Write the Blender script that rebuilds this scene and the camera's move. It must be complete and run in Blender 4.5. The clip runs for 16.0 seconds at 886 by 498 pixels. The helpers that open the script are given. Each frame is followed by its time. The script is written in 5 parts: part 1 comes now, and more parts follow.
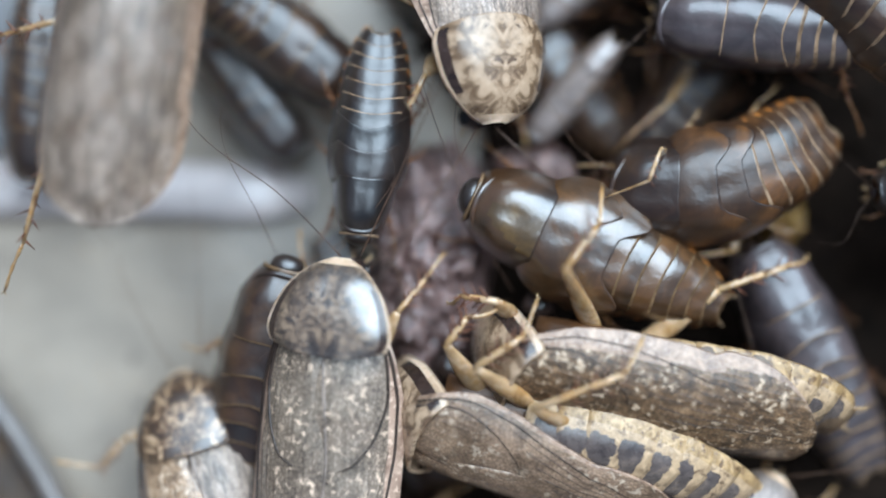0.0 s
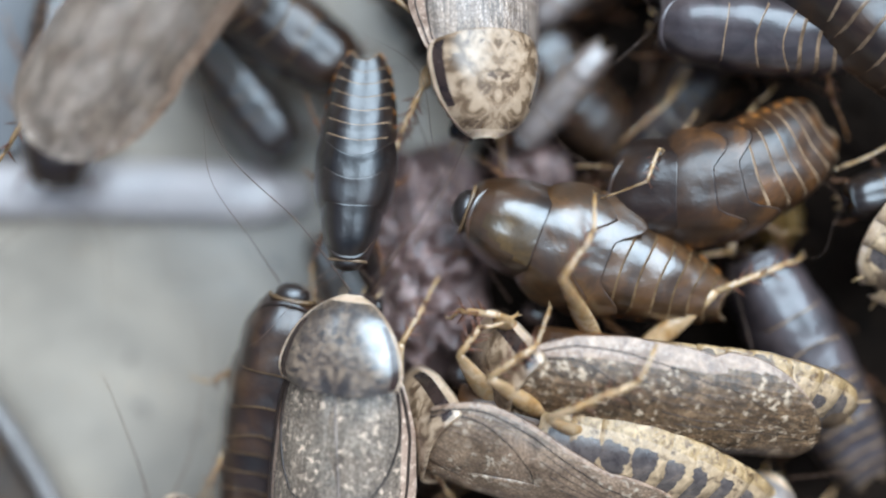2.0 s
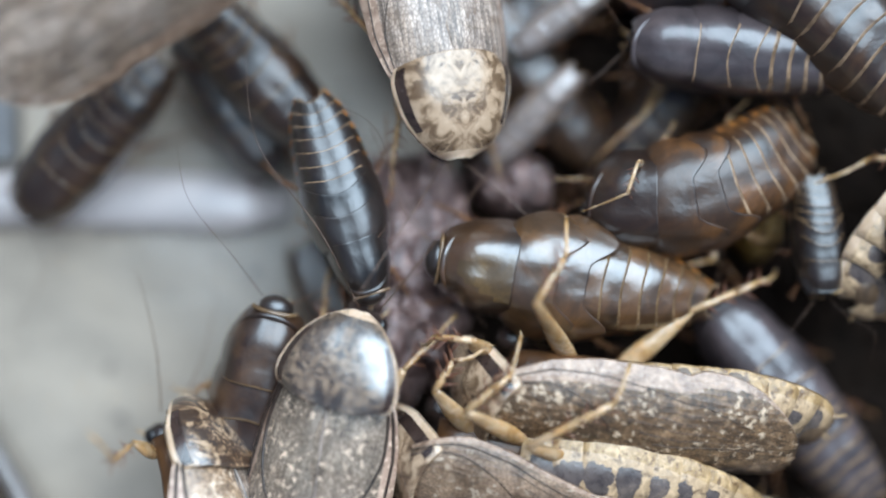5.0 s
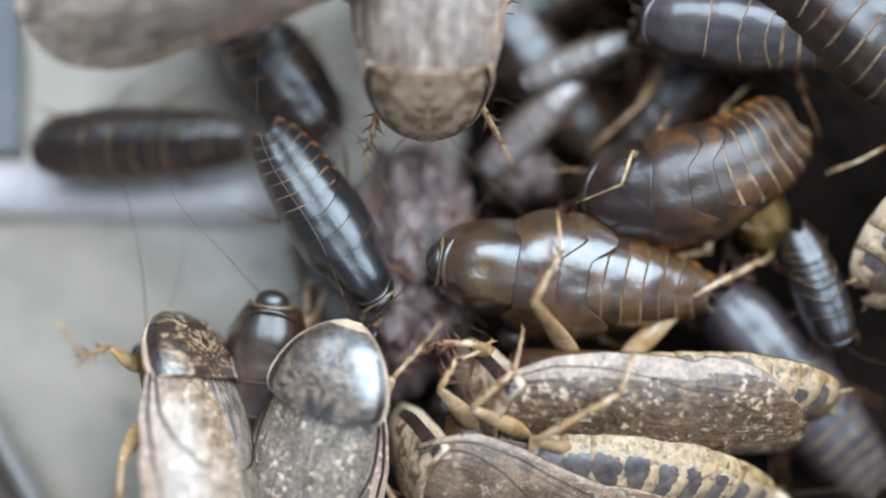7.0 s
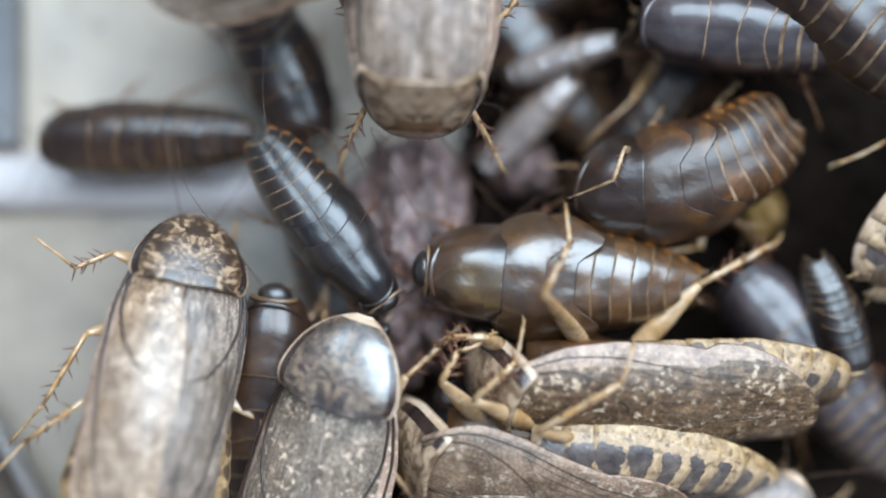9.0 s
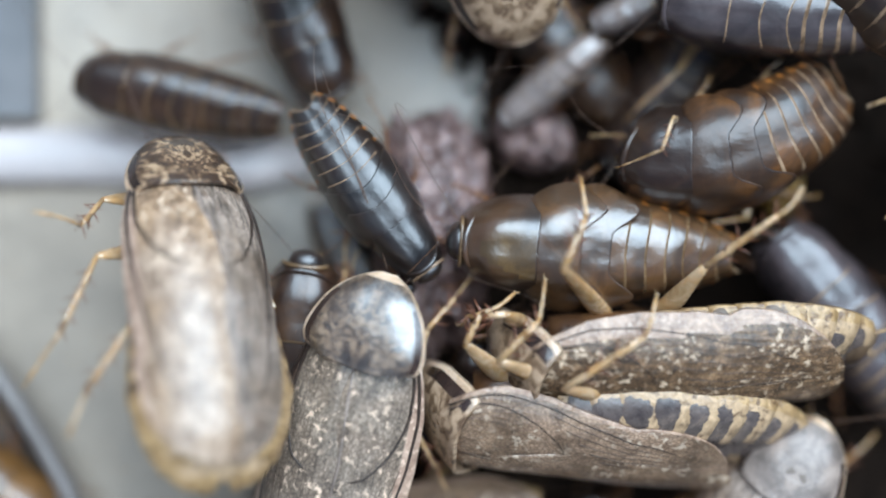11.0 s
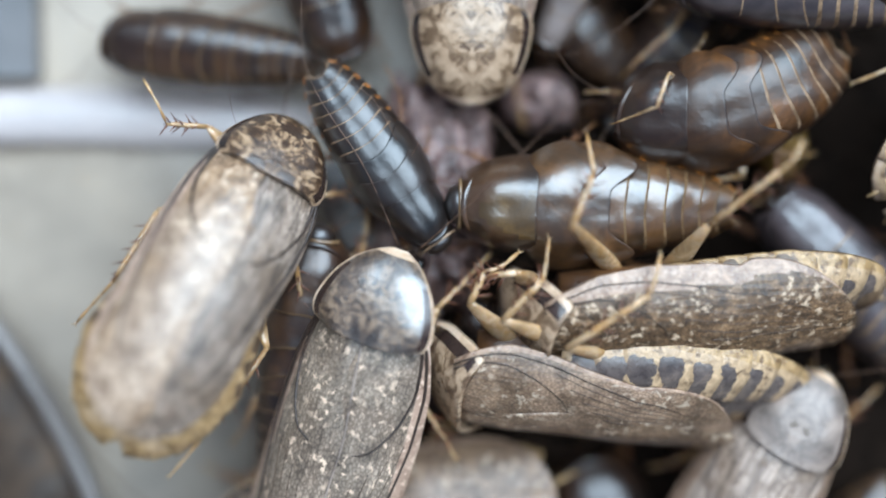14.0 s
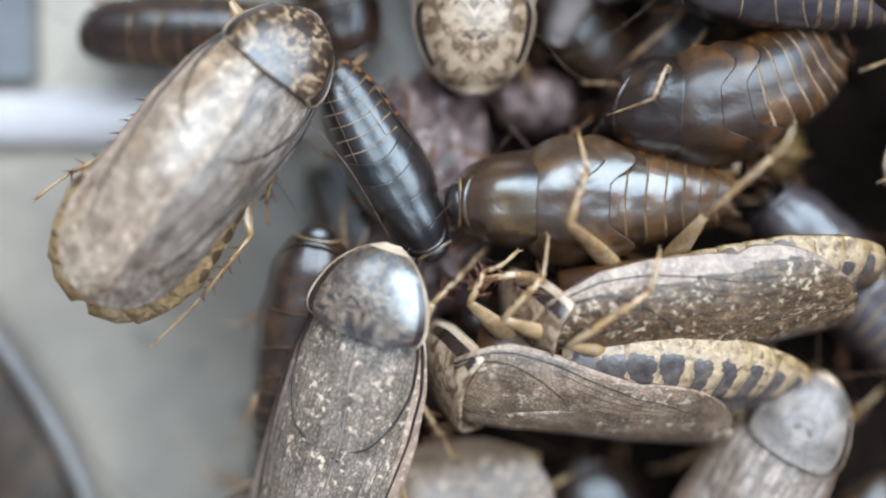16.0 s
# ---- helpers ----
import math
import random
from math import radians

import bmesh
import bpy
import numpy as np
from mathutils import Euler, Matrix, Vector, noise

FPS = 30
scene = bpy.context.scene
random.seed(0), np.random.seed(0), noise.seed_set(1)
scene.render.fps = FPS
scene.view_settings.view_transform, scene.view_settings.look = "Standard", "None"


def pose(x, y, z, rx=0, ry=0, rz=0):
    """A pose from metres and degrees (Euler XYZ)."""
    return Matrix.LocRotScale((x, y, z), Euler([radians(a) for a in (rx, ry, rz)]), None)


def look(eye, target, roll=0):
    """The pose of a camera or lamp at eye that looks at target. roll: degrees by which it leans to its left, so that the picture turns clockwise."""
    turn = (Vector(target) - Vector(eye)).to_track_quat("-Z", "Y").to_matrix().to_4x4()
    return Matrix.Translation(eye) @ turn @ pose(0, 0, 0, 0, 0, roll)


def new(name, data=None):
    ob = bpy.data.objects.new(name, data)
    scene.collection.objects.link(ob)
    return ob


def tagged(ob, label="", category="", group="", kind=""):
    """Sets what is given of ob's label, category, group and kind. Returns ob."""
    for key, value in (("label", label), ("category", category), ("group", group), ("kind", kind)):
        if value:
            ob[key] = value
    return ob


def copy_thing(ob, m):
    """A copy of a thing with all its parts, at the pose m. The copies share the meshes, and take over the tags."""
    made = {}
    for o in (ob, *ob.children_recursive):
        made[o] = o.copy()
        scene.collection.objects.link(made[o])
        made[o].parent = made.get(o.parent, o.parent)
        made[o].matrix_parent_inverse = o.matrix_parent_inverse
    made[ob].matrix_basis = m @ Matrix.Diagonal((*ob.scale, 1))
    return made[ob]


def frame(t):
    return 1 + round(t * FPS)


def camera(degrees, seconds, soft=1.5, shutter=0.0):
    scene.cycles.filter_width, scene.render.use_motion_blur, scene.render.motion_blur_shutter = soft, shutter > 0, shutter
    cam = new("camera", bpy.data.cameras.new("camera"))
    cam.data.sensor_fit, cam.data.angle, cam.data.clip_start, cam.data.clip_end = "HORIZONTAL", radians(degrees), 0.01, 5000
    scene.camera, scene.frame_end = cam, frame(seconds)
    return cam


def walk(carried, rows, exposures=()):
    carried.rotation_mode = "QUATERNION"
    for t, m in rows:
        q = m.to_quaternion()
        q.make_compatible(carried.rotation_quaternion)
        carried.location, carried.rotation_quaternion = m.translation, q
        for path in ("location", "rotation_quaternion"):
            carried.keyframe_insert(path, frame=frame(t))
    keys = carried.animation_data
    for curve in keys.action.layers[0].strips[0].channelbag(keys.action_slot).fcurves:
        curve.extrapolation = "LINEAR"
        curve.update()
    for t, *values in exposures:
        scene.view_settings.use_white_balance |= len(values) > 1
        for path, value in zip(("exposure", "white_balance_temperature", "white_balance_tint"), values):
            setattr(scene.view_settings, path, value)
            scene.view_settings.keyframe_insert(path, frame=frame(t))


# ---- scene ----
def at(x, y, z, rx=0, ry=0, rz=0):
    """A pose from millimetres and degrees."""
    return pose(x / 1000, y / 1000, z / 1000, rx, ry, rz)


# camera: held by hand straight over the tub, close enough for a shallow depth of field
cam = camera(40.0, 16.0, soft=2.1)
cam.data.dof.use_dof = True
cam.data.dof.focus_distance = 0.0798
cam.data.dof.aperture_fstop = 5.2
walk(cam, [
    (0, at(0, 0, 94, 0.000, 0.000, 0)),
    (0.5, at(0, 0, 94, -0.133, 0.293, 0)),
    (1, at(0, 0, 94, -0.399, -0.160, 0)),
    (1.5, at(0, 0, 94, -0.133, -0.080, 0)),
    (2, at(0, 0, 94, 0.027, -0.160, 0)),
    (2.5, at(0, 0, 94, 0.106, 0.293, 0)),
    (3, at(0, 0, 94, -0.053, 0.452, 0)),
    (3.5, at(0, 0, 94, 0.106, -0.106, 0)),
    (4, at(0, 0, 94, 0.372, -0.851, 0)),
    (4.2, at(0, 0, 94, 0.532, -0.984, 0)),
    (6.3, at(0, 0, 94, 0.372, -1.117, 0)),
    (6.5, at(0, 0, 94, 0.372, -0.878, 0)),
    (7, at(0, 0, 94, 0.027, -0.851, 0)),
    (7.5, at(0, 0, 94, 0.213, -0.771, 0)),
    (8, at(0, 0, 94, 0.372, -0.771, 0)),
    (8.5, at(0, 0, 94, 0.213, -0.399, 0)),
    (9, at(0, 0, 94, -0.319, -0.957, 0)),
    (9.2, at(0, 0, 94, -1.011, -0.851, 0)),
    (11.3, at(0, 0, 94, -1.542, -0.106, 0)),
    (11.5, at(0, 0, 94, -1.596, -0.186, 0)),
    (12, at(0, 0, 94, -2.844, 0.426, 0)),
    (12.5, at(0, 0, 94, -3.215, 0.133, 0)),
    (13, at(0, 0, 94, -3.109, -0.505, 0)),
    (13.5, at(0, 0, 94, -3.215, -0.160, 0)),
    (14, at(0, 0, 94, -3.374, -0.027, 0)),
    (14.5, at(0, 0, 94, -3.189, -0.080, 0)),
    (15, at(0, 0, 94, -3.692, -0.160, 0)),
    (15.5, at(0, 0, 94, -3.189, -0.346, 0)),
    (16, at(0, 0, 94, -3.295, -0.160, 0))])

# ---- light ----
world = bpy.data.worlds.new("daylight")
scene.world = world
world.use_nodes = True
wn = world.node_tree
sky = wn.nodes.new("ShaderNodeTexSky")
sky.sky_type = "NISHITA"
sky.sun_disc = False
sky.sun_elevation = radians(60)
sky.sun_rotation = radians(31)
wn.nodes["Background"].inputs["Strength"].default_value = 0.045
wn.links.new(sky.outputs["Color"], wn.nodes["Background"].inputs["Color"])
sun = new("sun", bpy.data.lights.new("sun", "SUN"))
sun.data.energy = 5.45
sun.data.angle = radians(64)
sun.data.color = (0.645, 0.832, 1.0)
sun.matrix_world = look((0.15, 0.25, 0.45), (0, 0, 0))
scene.view_settings.exposure = 0.55

# ---- materials ----


def ramp(nt, fac, stops):
    node = nt.nodes.new("ShaderNodeValToRGB")
    node.color_ramp.elements[0].position, node.color_ramp.elements[0].color = stops[0][0], (*stops[0][1], 1)
    node.color_ramp.elements[1].position, node.color_ramp.elements[1].color = stops[-1][0], (*stops[-1][1], 1)
    for p, c in stops[1:-1]:
        node.color_ramp.elements.new(p).color = (*c, 1)
    nt.links.new(fac, node.inputs["Fac"])
    return node.outputs["Color"]


def texture(nt, coords, scale, detail=4, rough=0.6, distortion=0.0, stretch=(1, 1, 1)):
    mapping = nt.nodes.new("ShaderNodeMapping")
    mapping.inputs["Scale"].default_value = stretch
    nt.links.new(coords, mapping.inputs["Vector"])
    node = nt.nodes.new("ShaderNodeTexNoise")
    node.inputs["Scale"].default_value = scale
    node.inputs["Detail"].default_value = detail
    node.inputs["Roughness"].default_value = rough
    node.inputs["Distortion"].default_value = distortion
    nt.links.new(mapping.outputs["Vector"], node.inputs["Vector"])
    return node.outputs["Fac"]


def blend(nt, fac, a, b, kind="MIX"):
    node = nt.nodes.new("ShaderNodeMix")
    node.data_type, node.blend_type = "RGBA", kind
    if isinstance(fac, float):
        node.inputs[0].default_value = fac
    else:
        nt.links.new(fac, node.inputs[0])
    for socket, value in ((6, a), (7, b)):
        if isinstance(value, tuple):
            node.inputs[socket].default_value = (*value, 1)
        else:
            nt.links.new(value, node.inputs[socket])
    return node.outputs[2]


def surface(name, stops, grain, roughness=(0.25, 0.5), bump=0.15, speck=None, speck_scale=2500, speck_at=(0.56, 0.64), coat=0.0,
            stretch=(1, 1, 1), scatter=0.0, bump_scale=None, distortion=0.6, relief_stretch=None, ior=1.5, clusters=0, mirrored=False, coat_ior=1.5, tint=None, tint_scale=170, spot=None, coat_rough=0.27, shine=0.5, mesh=0, streak=0.0, wrinkle=0.16, wrinkle_scale=420):
    """Grain colours from a noise, a second layer of specks, uneven gloss and a fine relief. Scales are per metre."""
    stops = tuple((p, (min(1, c[0] * 1.29), c[1] * 1.035, c[2] * 0.92)) for p, c in stops)
    if speck:
        speck = (min(1, speck[0] * 1.2), speck[1], speck[2] * 0.92)
    m = bpy.data.materials.new(name)
    m.use_nodes = True
    nt = m.node_tree
    bsdf = nt.nodes["Principled BSDF"]
    tc = nt.nodes.new("ShaderNodeTexCoord")
    info = nt.nodes.new("ShaderNodeObjectInfo")
    shift = nt.nodes.new("ShaderNodeVectorMath")
    shift.operation = "MULTIPLY_ADD"
    shift.inputs[1].default_value = (0.31, 0.17, 0.23)
    nt.links.new(info.outputs["Random"], shift.inputs[0])
    where_from = tc.outputs["Object"]
    if mirrored:
        # the two halves of the pattern mirror each other about the body's middle line
        split, join_up, positive = nt.nodes.new("ShaderNodeSeparateXYZ"), nt.nodes.new("ShaderNodeCombineXYZ"), nt.nodes.new("ShaderNodeMath")
        positive.operation = "ABSOLUTE"
        nt.links.new(where_from, split.inputs["Vector"])
        nt.links.new(split.outputs["X"], positive.inputs[0])
        nt.links.new(positive.outputs["Value"], join_up.inputs["X"])
        nt.links.new(split.outputs["Y"], join_up.inputs["Y"])
        where_from = join_up.outputs["Vector"]
    nt.links.new(where_from, shift.inputs[2])
    co = shift.outputs["Vector"]
    base = texture(nt, co, grain, 5, 0.62, distortion, stretch)
    col = ramp(nt, base, stops)
    if tint:
        patch_mask = ramp(nt, texture(nt, co, tint_scale, 3, 0.5, 0.8), ((0.44, (0, 0, 0)), (0.62, (0.85, 0.85, 0.85))))
        col = blend(nt, patch_mask, col, blend(nt, 1.0, col, tint, "MULTIPLY"))
    if spot:
        # a paler field round one point of the plate
        away = nt.nodes.new("ShaderNodeVectorMath")
        away.operation = "DISTANCE"
        away.inputs[1].default_value = spot[0]
        nt.links.new(tc.outputs["Object"], away.inputs[0])
        spread_out = nt.nodes.new("ShaderNodeMapRange")
        spread_out.interpolation_type = "SMOOTHSTEP"
        spread_out.inputs["From Min"].default_value, spread_out.inputs["From Max"].default_value = spot[1], spot[2]
        spread_out.inputs["To Min"].default_value, spread_out.inputs["To Max"].default_value = 1.0, 0.0
        nt.links.new(away.outputs["Value"], spread_out.inputs["Value"])
        col = blend(nt, spread_out.outputs["Result"], col, spot[3])
    if mesh:
        # the fine net of cross veins
        net_at = nt.nodes.new("ShaderNodeMapping")
        net_at.inputs["Scale"].default_value = (1.15, 0.6, 1)
        nt.links.new(co, net_at.inputs["Vector"])
        net = nt.nodes.new("ShaderNodeTexVoronoi")
        net.feature = "DISTANCE_TO_EDGE"
        net.inputs["Scale"].default_value = mesh
        nt.links.new(net_at.outputs["Vector"], net.inputs["Vector"])
        col = blend(nt, 1.0, col, ramp(nt, net.outputs["Distance"], ((0.02, (0.5, 0.47, 0.45)), (0.2, (1.1, 1.1, 1.1)))), "MULTIPLY")
    if streak:
        # fine lengthwise ribs between the veins
        ribs = ramp(nt, texture(nt, co, 3800, 2, 0.5, 0.15, (1, 0.035, 1)), ((0.4, (1 - streak,) * 3), (0.58, (1.08, 1.08, 1.08))))
        col = blend(nt, 1.0, col, ribs, "MULTIPLY")
    if speck:
        fine = texture(nt, co, speck_scale, 3, 0.55, 0.3, stretch)
        mask = ramp(nt, fine, ((speck_at[0], (0, 0, 0)), (speck_at[1], (1, 1, 1))))
        if clusters:
            where = ramp(nt, texture(nt, co, clusters, 3), ((0.42, (0.12, 0.12, 0.12)), (0.58, (1, 1, 1))))
            mask = blend(nt, 1.0, mask, where, "MULTIPLY")
        col = blend(nt, mask, col, speck)
    nt.links.new(col, bsdf.inputs["Base Color"])
    wear = texture(nt, co, grain * 2.3, 4)
    r = nt.nodes.new("ShaderNodeMapRange")
    r.inputs["From Min"].default_value, r.inputs["From Max"].default_value = 0.3, 0.7
    r.inputs["To Min"].default_value, r.inputs["To Max"].default_value = roughness
    nt.links.new(wear, r.inputs["Value"])
    nt.links.new(r.outputs["Result"], bsdf.inputs["Roughness"])
    bsdf.inputs["IOR"].default_value = ior
    bsdf.inputs["Specular IOR Level"].default_value = shine
    if coat:
        bsdf.inputs["Coat Weight"].default_value = coat
        bsdf.inputs["Coat Roughness"].default_value = coat_rough
        bsdf.inputs["Coat IOR"].default_value = coat_ior
    if scatter:
        bsdf.inputs["Subsurface Weight"].default_value = scatter
        bsdf.inputs["Subsurface Radius"].default_value = (0.0006, 0.0004, 0.0002)
        bsdf.inputs["Subsurface Scale"].default_value = 1.0
    b = nt.nodes.new("ShaderNodeBump")
    b.inputs["Strength"].default_value = bump
    b.inputs["Distance"].default_value = 0.0002
    relief = texture(nt, co, bump_scale or grain * 3, 5, 0.65, 0.2, relief_stretch or stretch)
    nt.links.new(relief, b.inputs["Height"])
    broad = nt.nodes.new("ShaderNodeBump")
    broad.inputs["Strength"].default_value = wrinkle
    broad.inputs["Distance"].default_value = 0.0006
    nt.links.new(texture(nt, co, wrinkle_scale, 3, 0.5, 0.4, stretch), broad.inputs["Height"])
    nt.links.new(broad.outputs["Normal"], b.inputs["Normal"])
    nt.links.new(b.outputs["Normal"], bsdf.inputs["Normal"])
    nt.links.new(b.outputs["Normal"], bsdf.inputs["Coat Normal"])
    return m


BLACK = surface("black_chitin", ((0.35, (0.005, 0.004, 0.004)), (0.7, (0.022, 0.013, 0.009))), 260, (0.34, 0.55), 0.16, coat=1.0, ior=1.6, bump_scale=800, coat_ior=1.55, coat_rough=0.31)
BROWN = surface("brown_chitin", ((0.3, (0.0104, 0.0054, 0.0034)), (0.5, (0.0434, 0.0209, 0.0076)), (0.72, (0.1471, 0.0678, 0.0187))), 230, (0.36, 0.56), 0.16, coat=0.6, ior=1.55, bump_scale=800, coat_ior=1.45, coat_rough=0.25)
UMBER = surface("umber_chitin", ((0.3, (0.0078, 0.0047, 0.0036)), (0.5, (0.0235, 0.0121, 0.0071)), (0.72, (0.0636, 0.0337, 0.0143))), 230, (0.36, 0.56), 0.16, coat=1.0, ior=1.5, bump_scale=800, coat_ior=1.5, coat_rough=0.25)
TAWNY = surface("tawny_translucent_chitin", ((0.3, (0.0223, 0.0132, 0.0063)), (0.5, (0.055, 0.0302, 0.0124)), (0.72, (0.1375, 0.0734, 0.0274))), 230, (0.34, 0.5), 0.16, coat=1.0, ior=1.55, bump_scale=800, coat_ior=1.8, coat_rough=0.25, scatter=0.08)
OLIVE = surface("olive_centred_shield", ((0.3, (0.0138, 0.0083, 0.0057)), (0.7, (0.0693, 0.0354, 0.0137))), 230, (0.36, 0.56), 0.16, coat=1.0, ior=1.55, bump_scale=800, coat_ior=1.85, coat_rough=0.25,
                spot=((0, 0.0062, 0.0035), 0.0004, 0.0022, (0.12, 0.066, 0.022)))
AMBER = surface("olive_amber_chitin", ((0.3, (0.045, 0.024, 0.007)), (0.7, (0.17, 0.092, 0.026))), 260, (0.34, 0.55), 0.3, coat=1.0, ior=1.6, bump_scale=800)
GREY = surface("dull_grey_chitin", ((0.3, (0.0216, 0.0189, 0.0224)), (0.7, (0.081, 0.0702, 0.077))), 240, (0.36, 0.56), 0.16, coat=0.8, ior=1.55, bump_scale=800, coat_ior=1.55, coat_rough=0.2)
SUTURE = surface("pale_suture", ((0.35, (0.09, 0.062, 0.036)), (0.7, (0.32, 0.25, 0.17))), 900, (0.25, 0.45), 0.2, coat=0.5)
GOLD = surface("ochre_stripe", ((0.3, (0.0333, 0.021, 0.007)), (0.55, (0.0712, 0.0451, 0.013)), (0.75, (0.1425, 0.0945, 0.03))), 330, (0.36, 0.56), 0.16, coat=1.0, ior=1.55, bump_scale=800, coat_ior=1.85, coat_rough=0.25)
DULL = surface("brown_suture", ((0.3, (0.06, 0.04, 0.02)), (0.7, (0.19, 0.135, 0.075))), 700, (0.2, 0.4), 0.1, coat=0.5)
WING = surface("speckled_wing", ((0.3, (0.041, 0.0254, 0.0138)), (0.45, (0.112, 0.0753, 0.0419)), (0.6, (0.2096, 0.1456, 0.0837)), (0.75, (0.3607, 0.2625, 0.1572))), 1500,
               (0.3, 0.5), 0.5, (0.52, 0.44, 0.32), 2300, (0.55, 0.63), 0.25, (1, 0.85, 1), bump_scale=3000, relief_stretch=(1, 0.12, 1), clusters=650, tint=(0.60, 0.56, 0.49), streak=0.24, mesh=5200)
GREYWING = surface("grey_speckled_wing", ((0.3, (0.1445, 0.1337, 0.1108)), (0.5, (0.2393, 0.2225, 0.1859)), (0.7, (0.3341, 0.3105, 0.2611))), 650,
                   (0.3, 0.5), 0.4, (0.66, 0.555, 0.43), 2300, (0.56, 0.63), 1.0, (1, 0.8, 1), bump_scale=3000, relief_stretch=(1, 0.12, 1), clusters=500, tint=(0.72, 0.68, 0.66), tint_scale=260, coat_ior=1.5, mesh=4200, streak=0.28)
DUSKWING = surface("dusky_grey_wing", ((0.3, (0.0936, 0.0679, 0.0454)), (0.5, (0.2092, 0.1601, 0.1157)), (0.7, (0.3634, 0.2862, 0.2065))), 800,
                   (0.3, 0.5), 0.45, (0.46, 0.41, 0.32), 2300, (0.56, 0.64), 0.3, (1, 0.8, 1), bump_scale=3000, relief_stretch=(1, 0.12, 1), clusters=420, tint=(0.68, 0.65, 0.59), mesh=5200)
PALEWING = surface("worn_pale_wing", ((0.3, (0.1507, 0.1216, 0.0921)), (0.45, (0.3013, 0.2534, 0.1995)), (0.6, (0.462, 0.4055, 0.3274)), (0.75, (0.5826, 0.5271, 0.4399))), 1100,
                   (0.2, 0.4), 0.35, (0.62, 0.54, 0.42), 2500, (0.54, 0.66), 0.6, (1, 0.8, 1), bump_scale=2800, relief_stretch=(1, 0.12, 1), clusters=480, tint=(0.86, 0.76, 0.62), tint_scale=220, mesh=5000)
ASHWING = surface("ashy_striped_wing", ((0.3, (0.1426, 0.1301, 0.1133)), (0.45, (0.2601, 0.2392, 0.2098)), (0.6, (0.3776, 0.3524, 0.3104)), (0.75, (0.4699, 0.4447, 0.3943))), 900,
                  (0.35, 0.55), 0.4, (0.16, 0.12, 0.09), 1500, (0.55, 0.66), 0.3, (1, 0.5, 1), bump_scale=3000, relief_stretch=(1, 0.1, 1), clusters=420, tint=(0.7, 0.64, 0.57), tint_scale=300, streak=0.5, mesh=4600)
FROSTWING = surface("frosted_wing", ((0.3, (0.1925, 0.1769, 0.1586)), (0.45, (0.3511, 0.3253, 0.2937)), (0.6, (0.5098, 0.4793, 0.4346)), (0.75, (0.6344, 0.6048, 0.552))), 900,
                  (0.35, 0.55), 0.4, (0.16, 0.12, 0.09), 1900, (0.55, 0.66), 0.3, (1, 0.5, 1), bump_scale=3000, relief_stretch=(1, 0.1, 1), clusters=420, tint=(0.7, 0.64, 0.57), tint_scale=300, streak=0.45, mesh=4600)
COSTAL = surface("pinkish_wing_edge", ((0.3, (0.1152, 0.0794, 0.0582)), (0.5, (0.2504, 0.1894, 0.1419)), (0.7, (0.4198, 0.3384, 0.2596))), 1300, (0.2, 0.4), 0.35, (0.40, 0.325, 0.255), 2700, (0.54, 0.68), 0.2, bump_scale=3000, relief_stretch=(1, 0.12, 1))
PALECOSTAL = surface("pale_pinkish_wing_edge", ((0.3, (0.19, 0.14, 0.11)), (0.5, (0.33, 0.26, 0.21)), (0.7, (0.46, 0.385, 0.32))), 1000, (0.3, 0.5), 0.35, (0.6, 0.5, 0.4), 2500, (0.56, 0.66), 0.3, bump_scale=3000, relief_stretch=(1, 0.12, 1))
EDGE = surface("cream_margin", ((0.3, (0.33, 0.26, 0.175)), (0.7, (0.58, 0.505, 0.40))), 500, (0.2, 0.4), 0.15, scatter=0.1, coat=0.4)
BAND = surface("dark_band", ((0.3, (0.012, 0.009, 0.009)), (0.7, (0.05, 0.035, 0.03))), 600, (0.15, 0.3), 0.1, coat=0.5)
GIRDLE = surface("grey_girdle", ((0.3, (0.045, 0.041, 0.043)), (0.55, (0.095, 0.087, 0.085)), (0.75, (0.20, 0.17, 0.14))), 900, (0.2, 0.4), 0.2, coat=0.5)
NOTCH = surface("brown_notch", ((0.3, (0.04, 0.028, 0.018)), (0.7, (0.13, 0.095, 0.06))), 900, (0.3, 0.5), 0.2)
MOTTLE = surface("mottled_shield", ((0.40, (0.028, 0.021, 0.016)), (0.47, (0.07, 0.053, 0.038)), (0.54, (0.15, 0.118, 0.083)), (0.7, (0.34, 0.28, 0.20))), 900,
                 (0.2, 0.34), 0.2, (0.03, 0.02, 0.014), 900, (0.58, 0.64), 1.0, distortion=0.9, ior=1.6, mirrored=True, coat_ior=2.1, coat_rough=0.33)
BROWNMOTTLE = surface("brown_mottled_shield", ((0.45, (0.035, 0.02, 0.011)), (0.51, (0.10, 0.065, 0.038)), (0.56, (0.27, 0.205, 0.13)), (0.7, (0.44, 0.36, 0.25))), 1150,
                      (0.3, 0.45), 0.3, (0.035, 0.02, 0.012), 1300, (0.57, 0.63), 1.0, distortion=0.9, mirrored=True, coat_rough=0.25, coat_ior=1.7)
ASHSHIELD = surface("ashy_shield", ((0.35, (0.105, 0.098, 0.091)), (0.5, (0.21, 0.196, 0.182)), (0.7, (0.322, 0.301, 0.2766))), 500, (0.4, 0.6), 0.3, (0.12, 0.10, 0.08), 900, (0.6, 0.68), 0.3, mirrored=True)
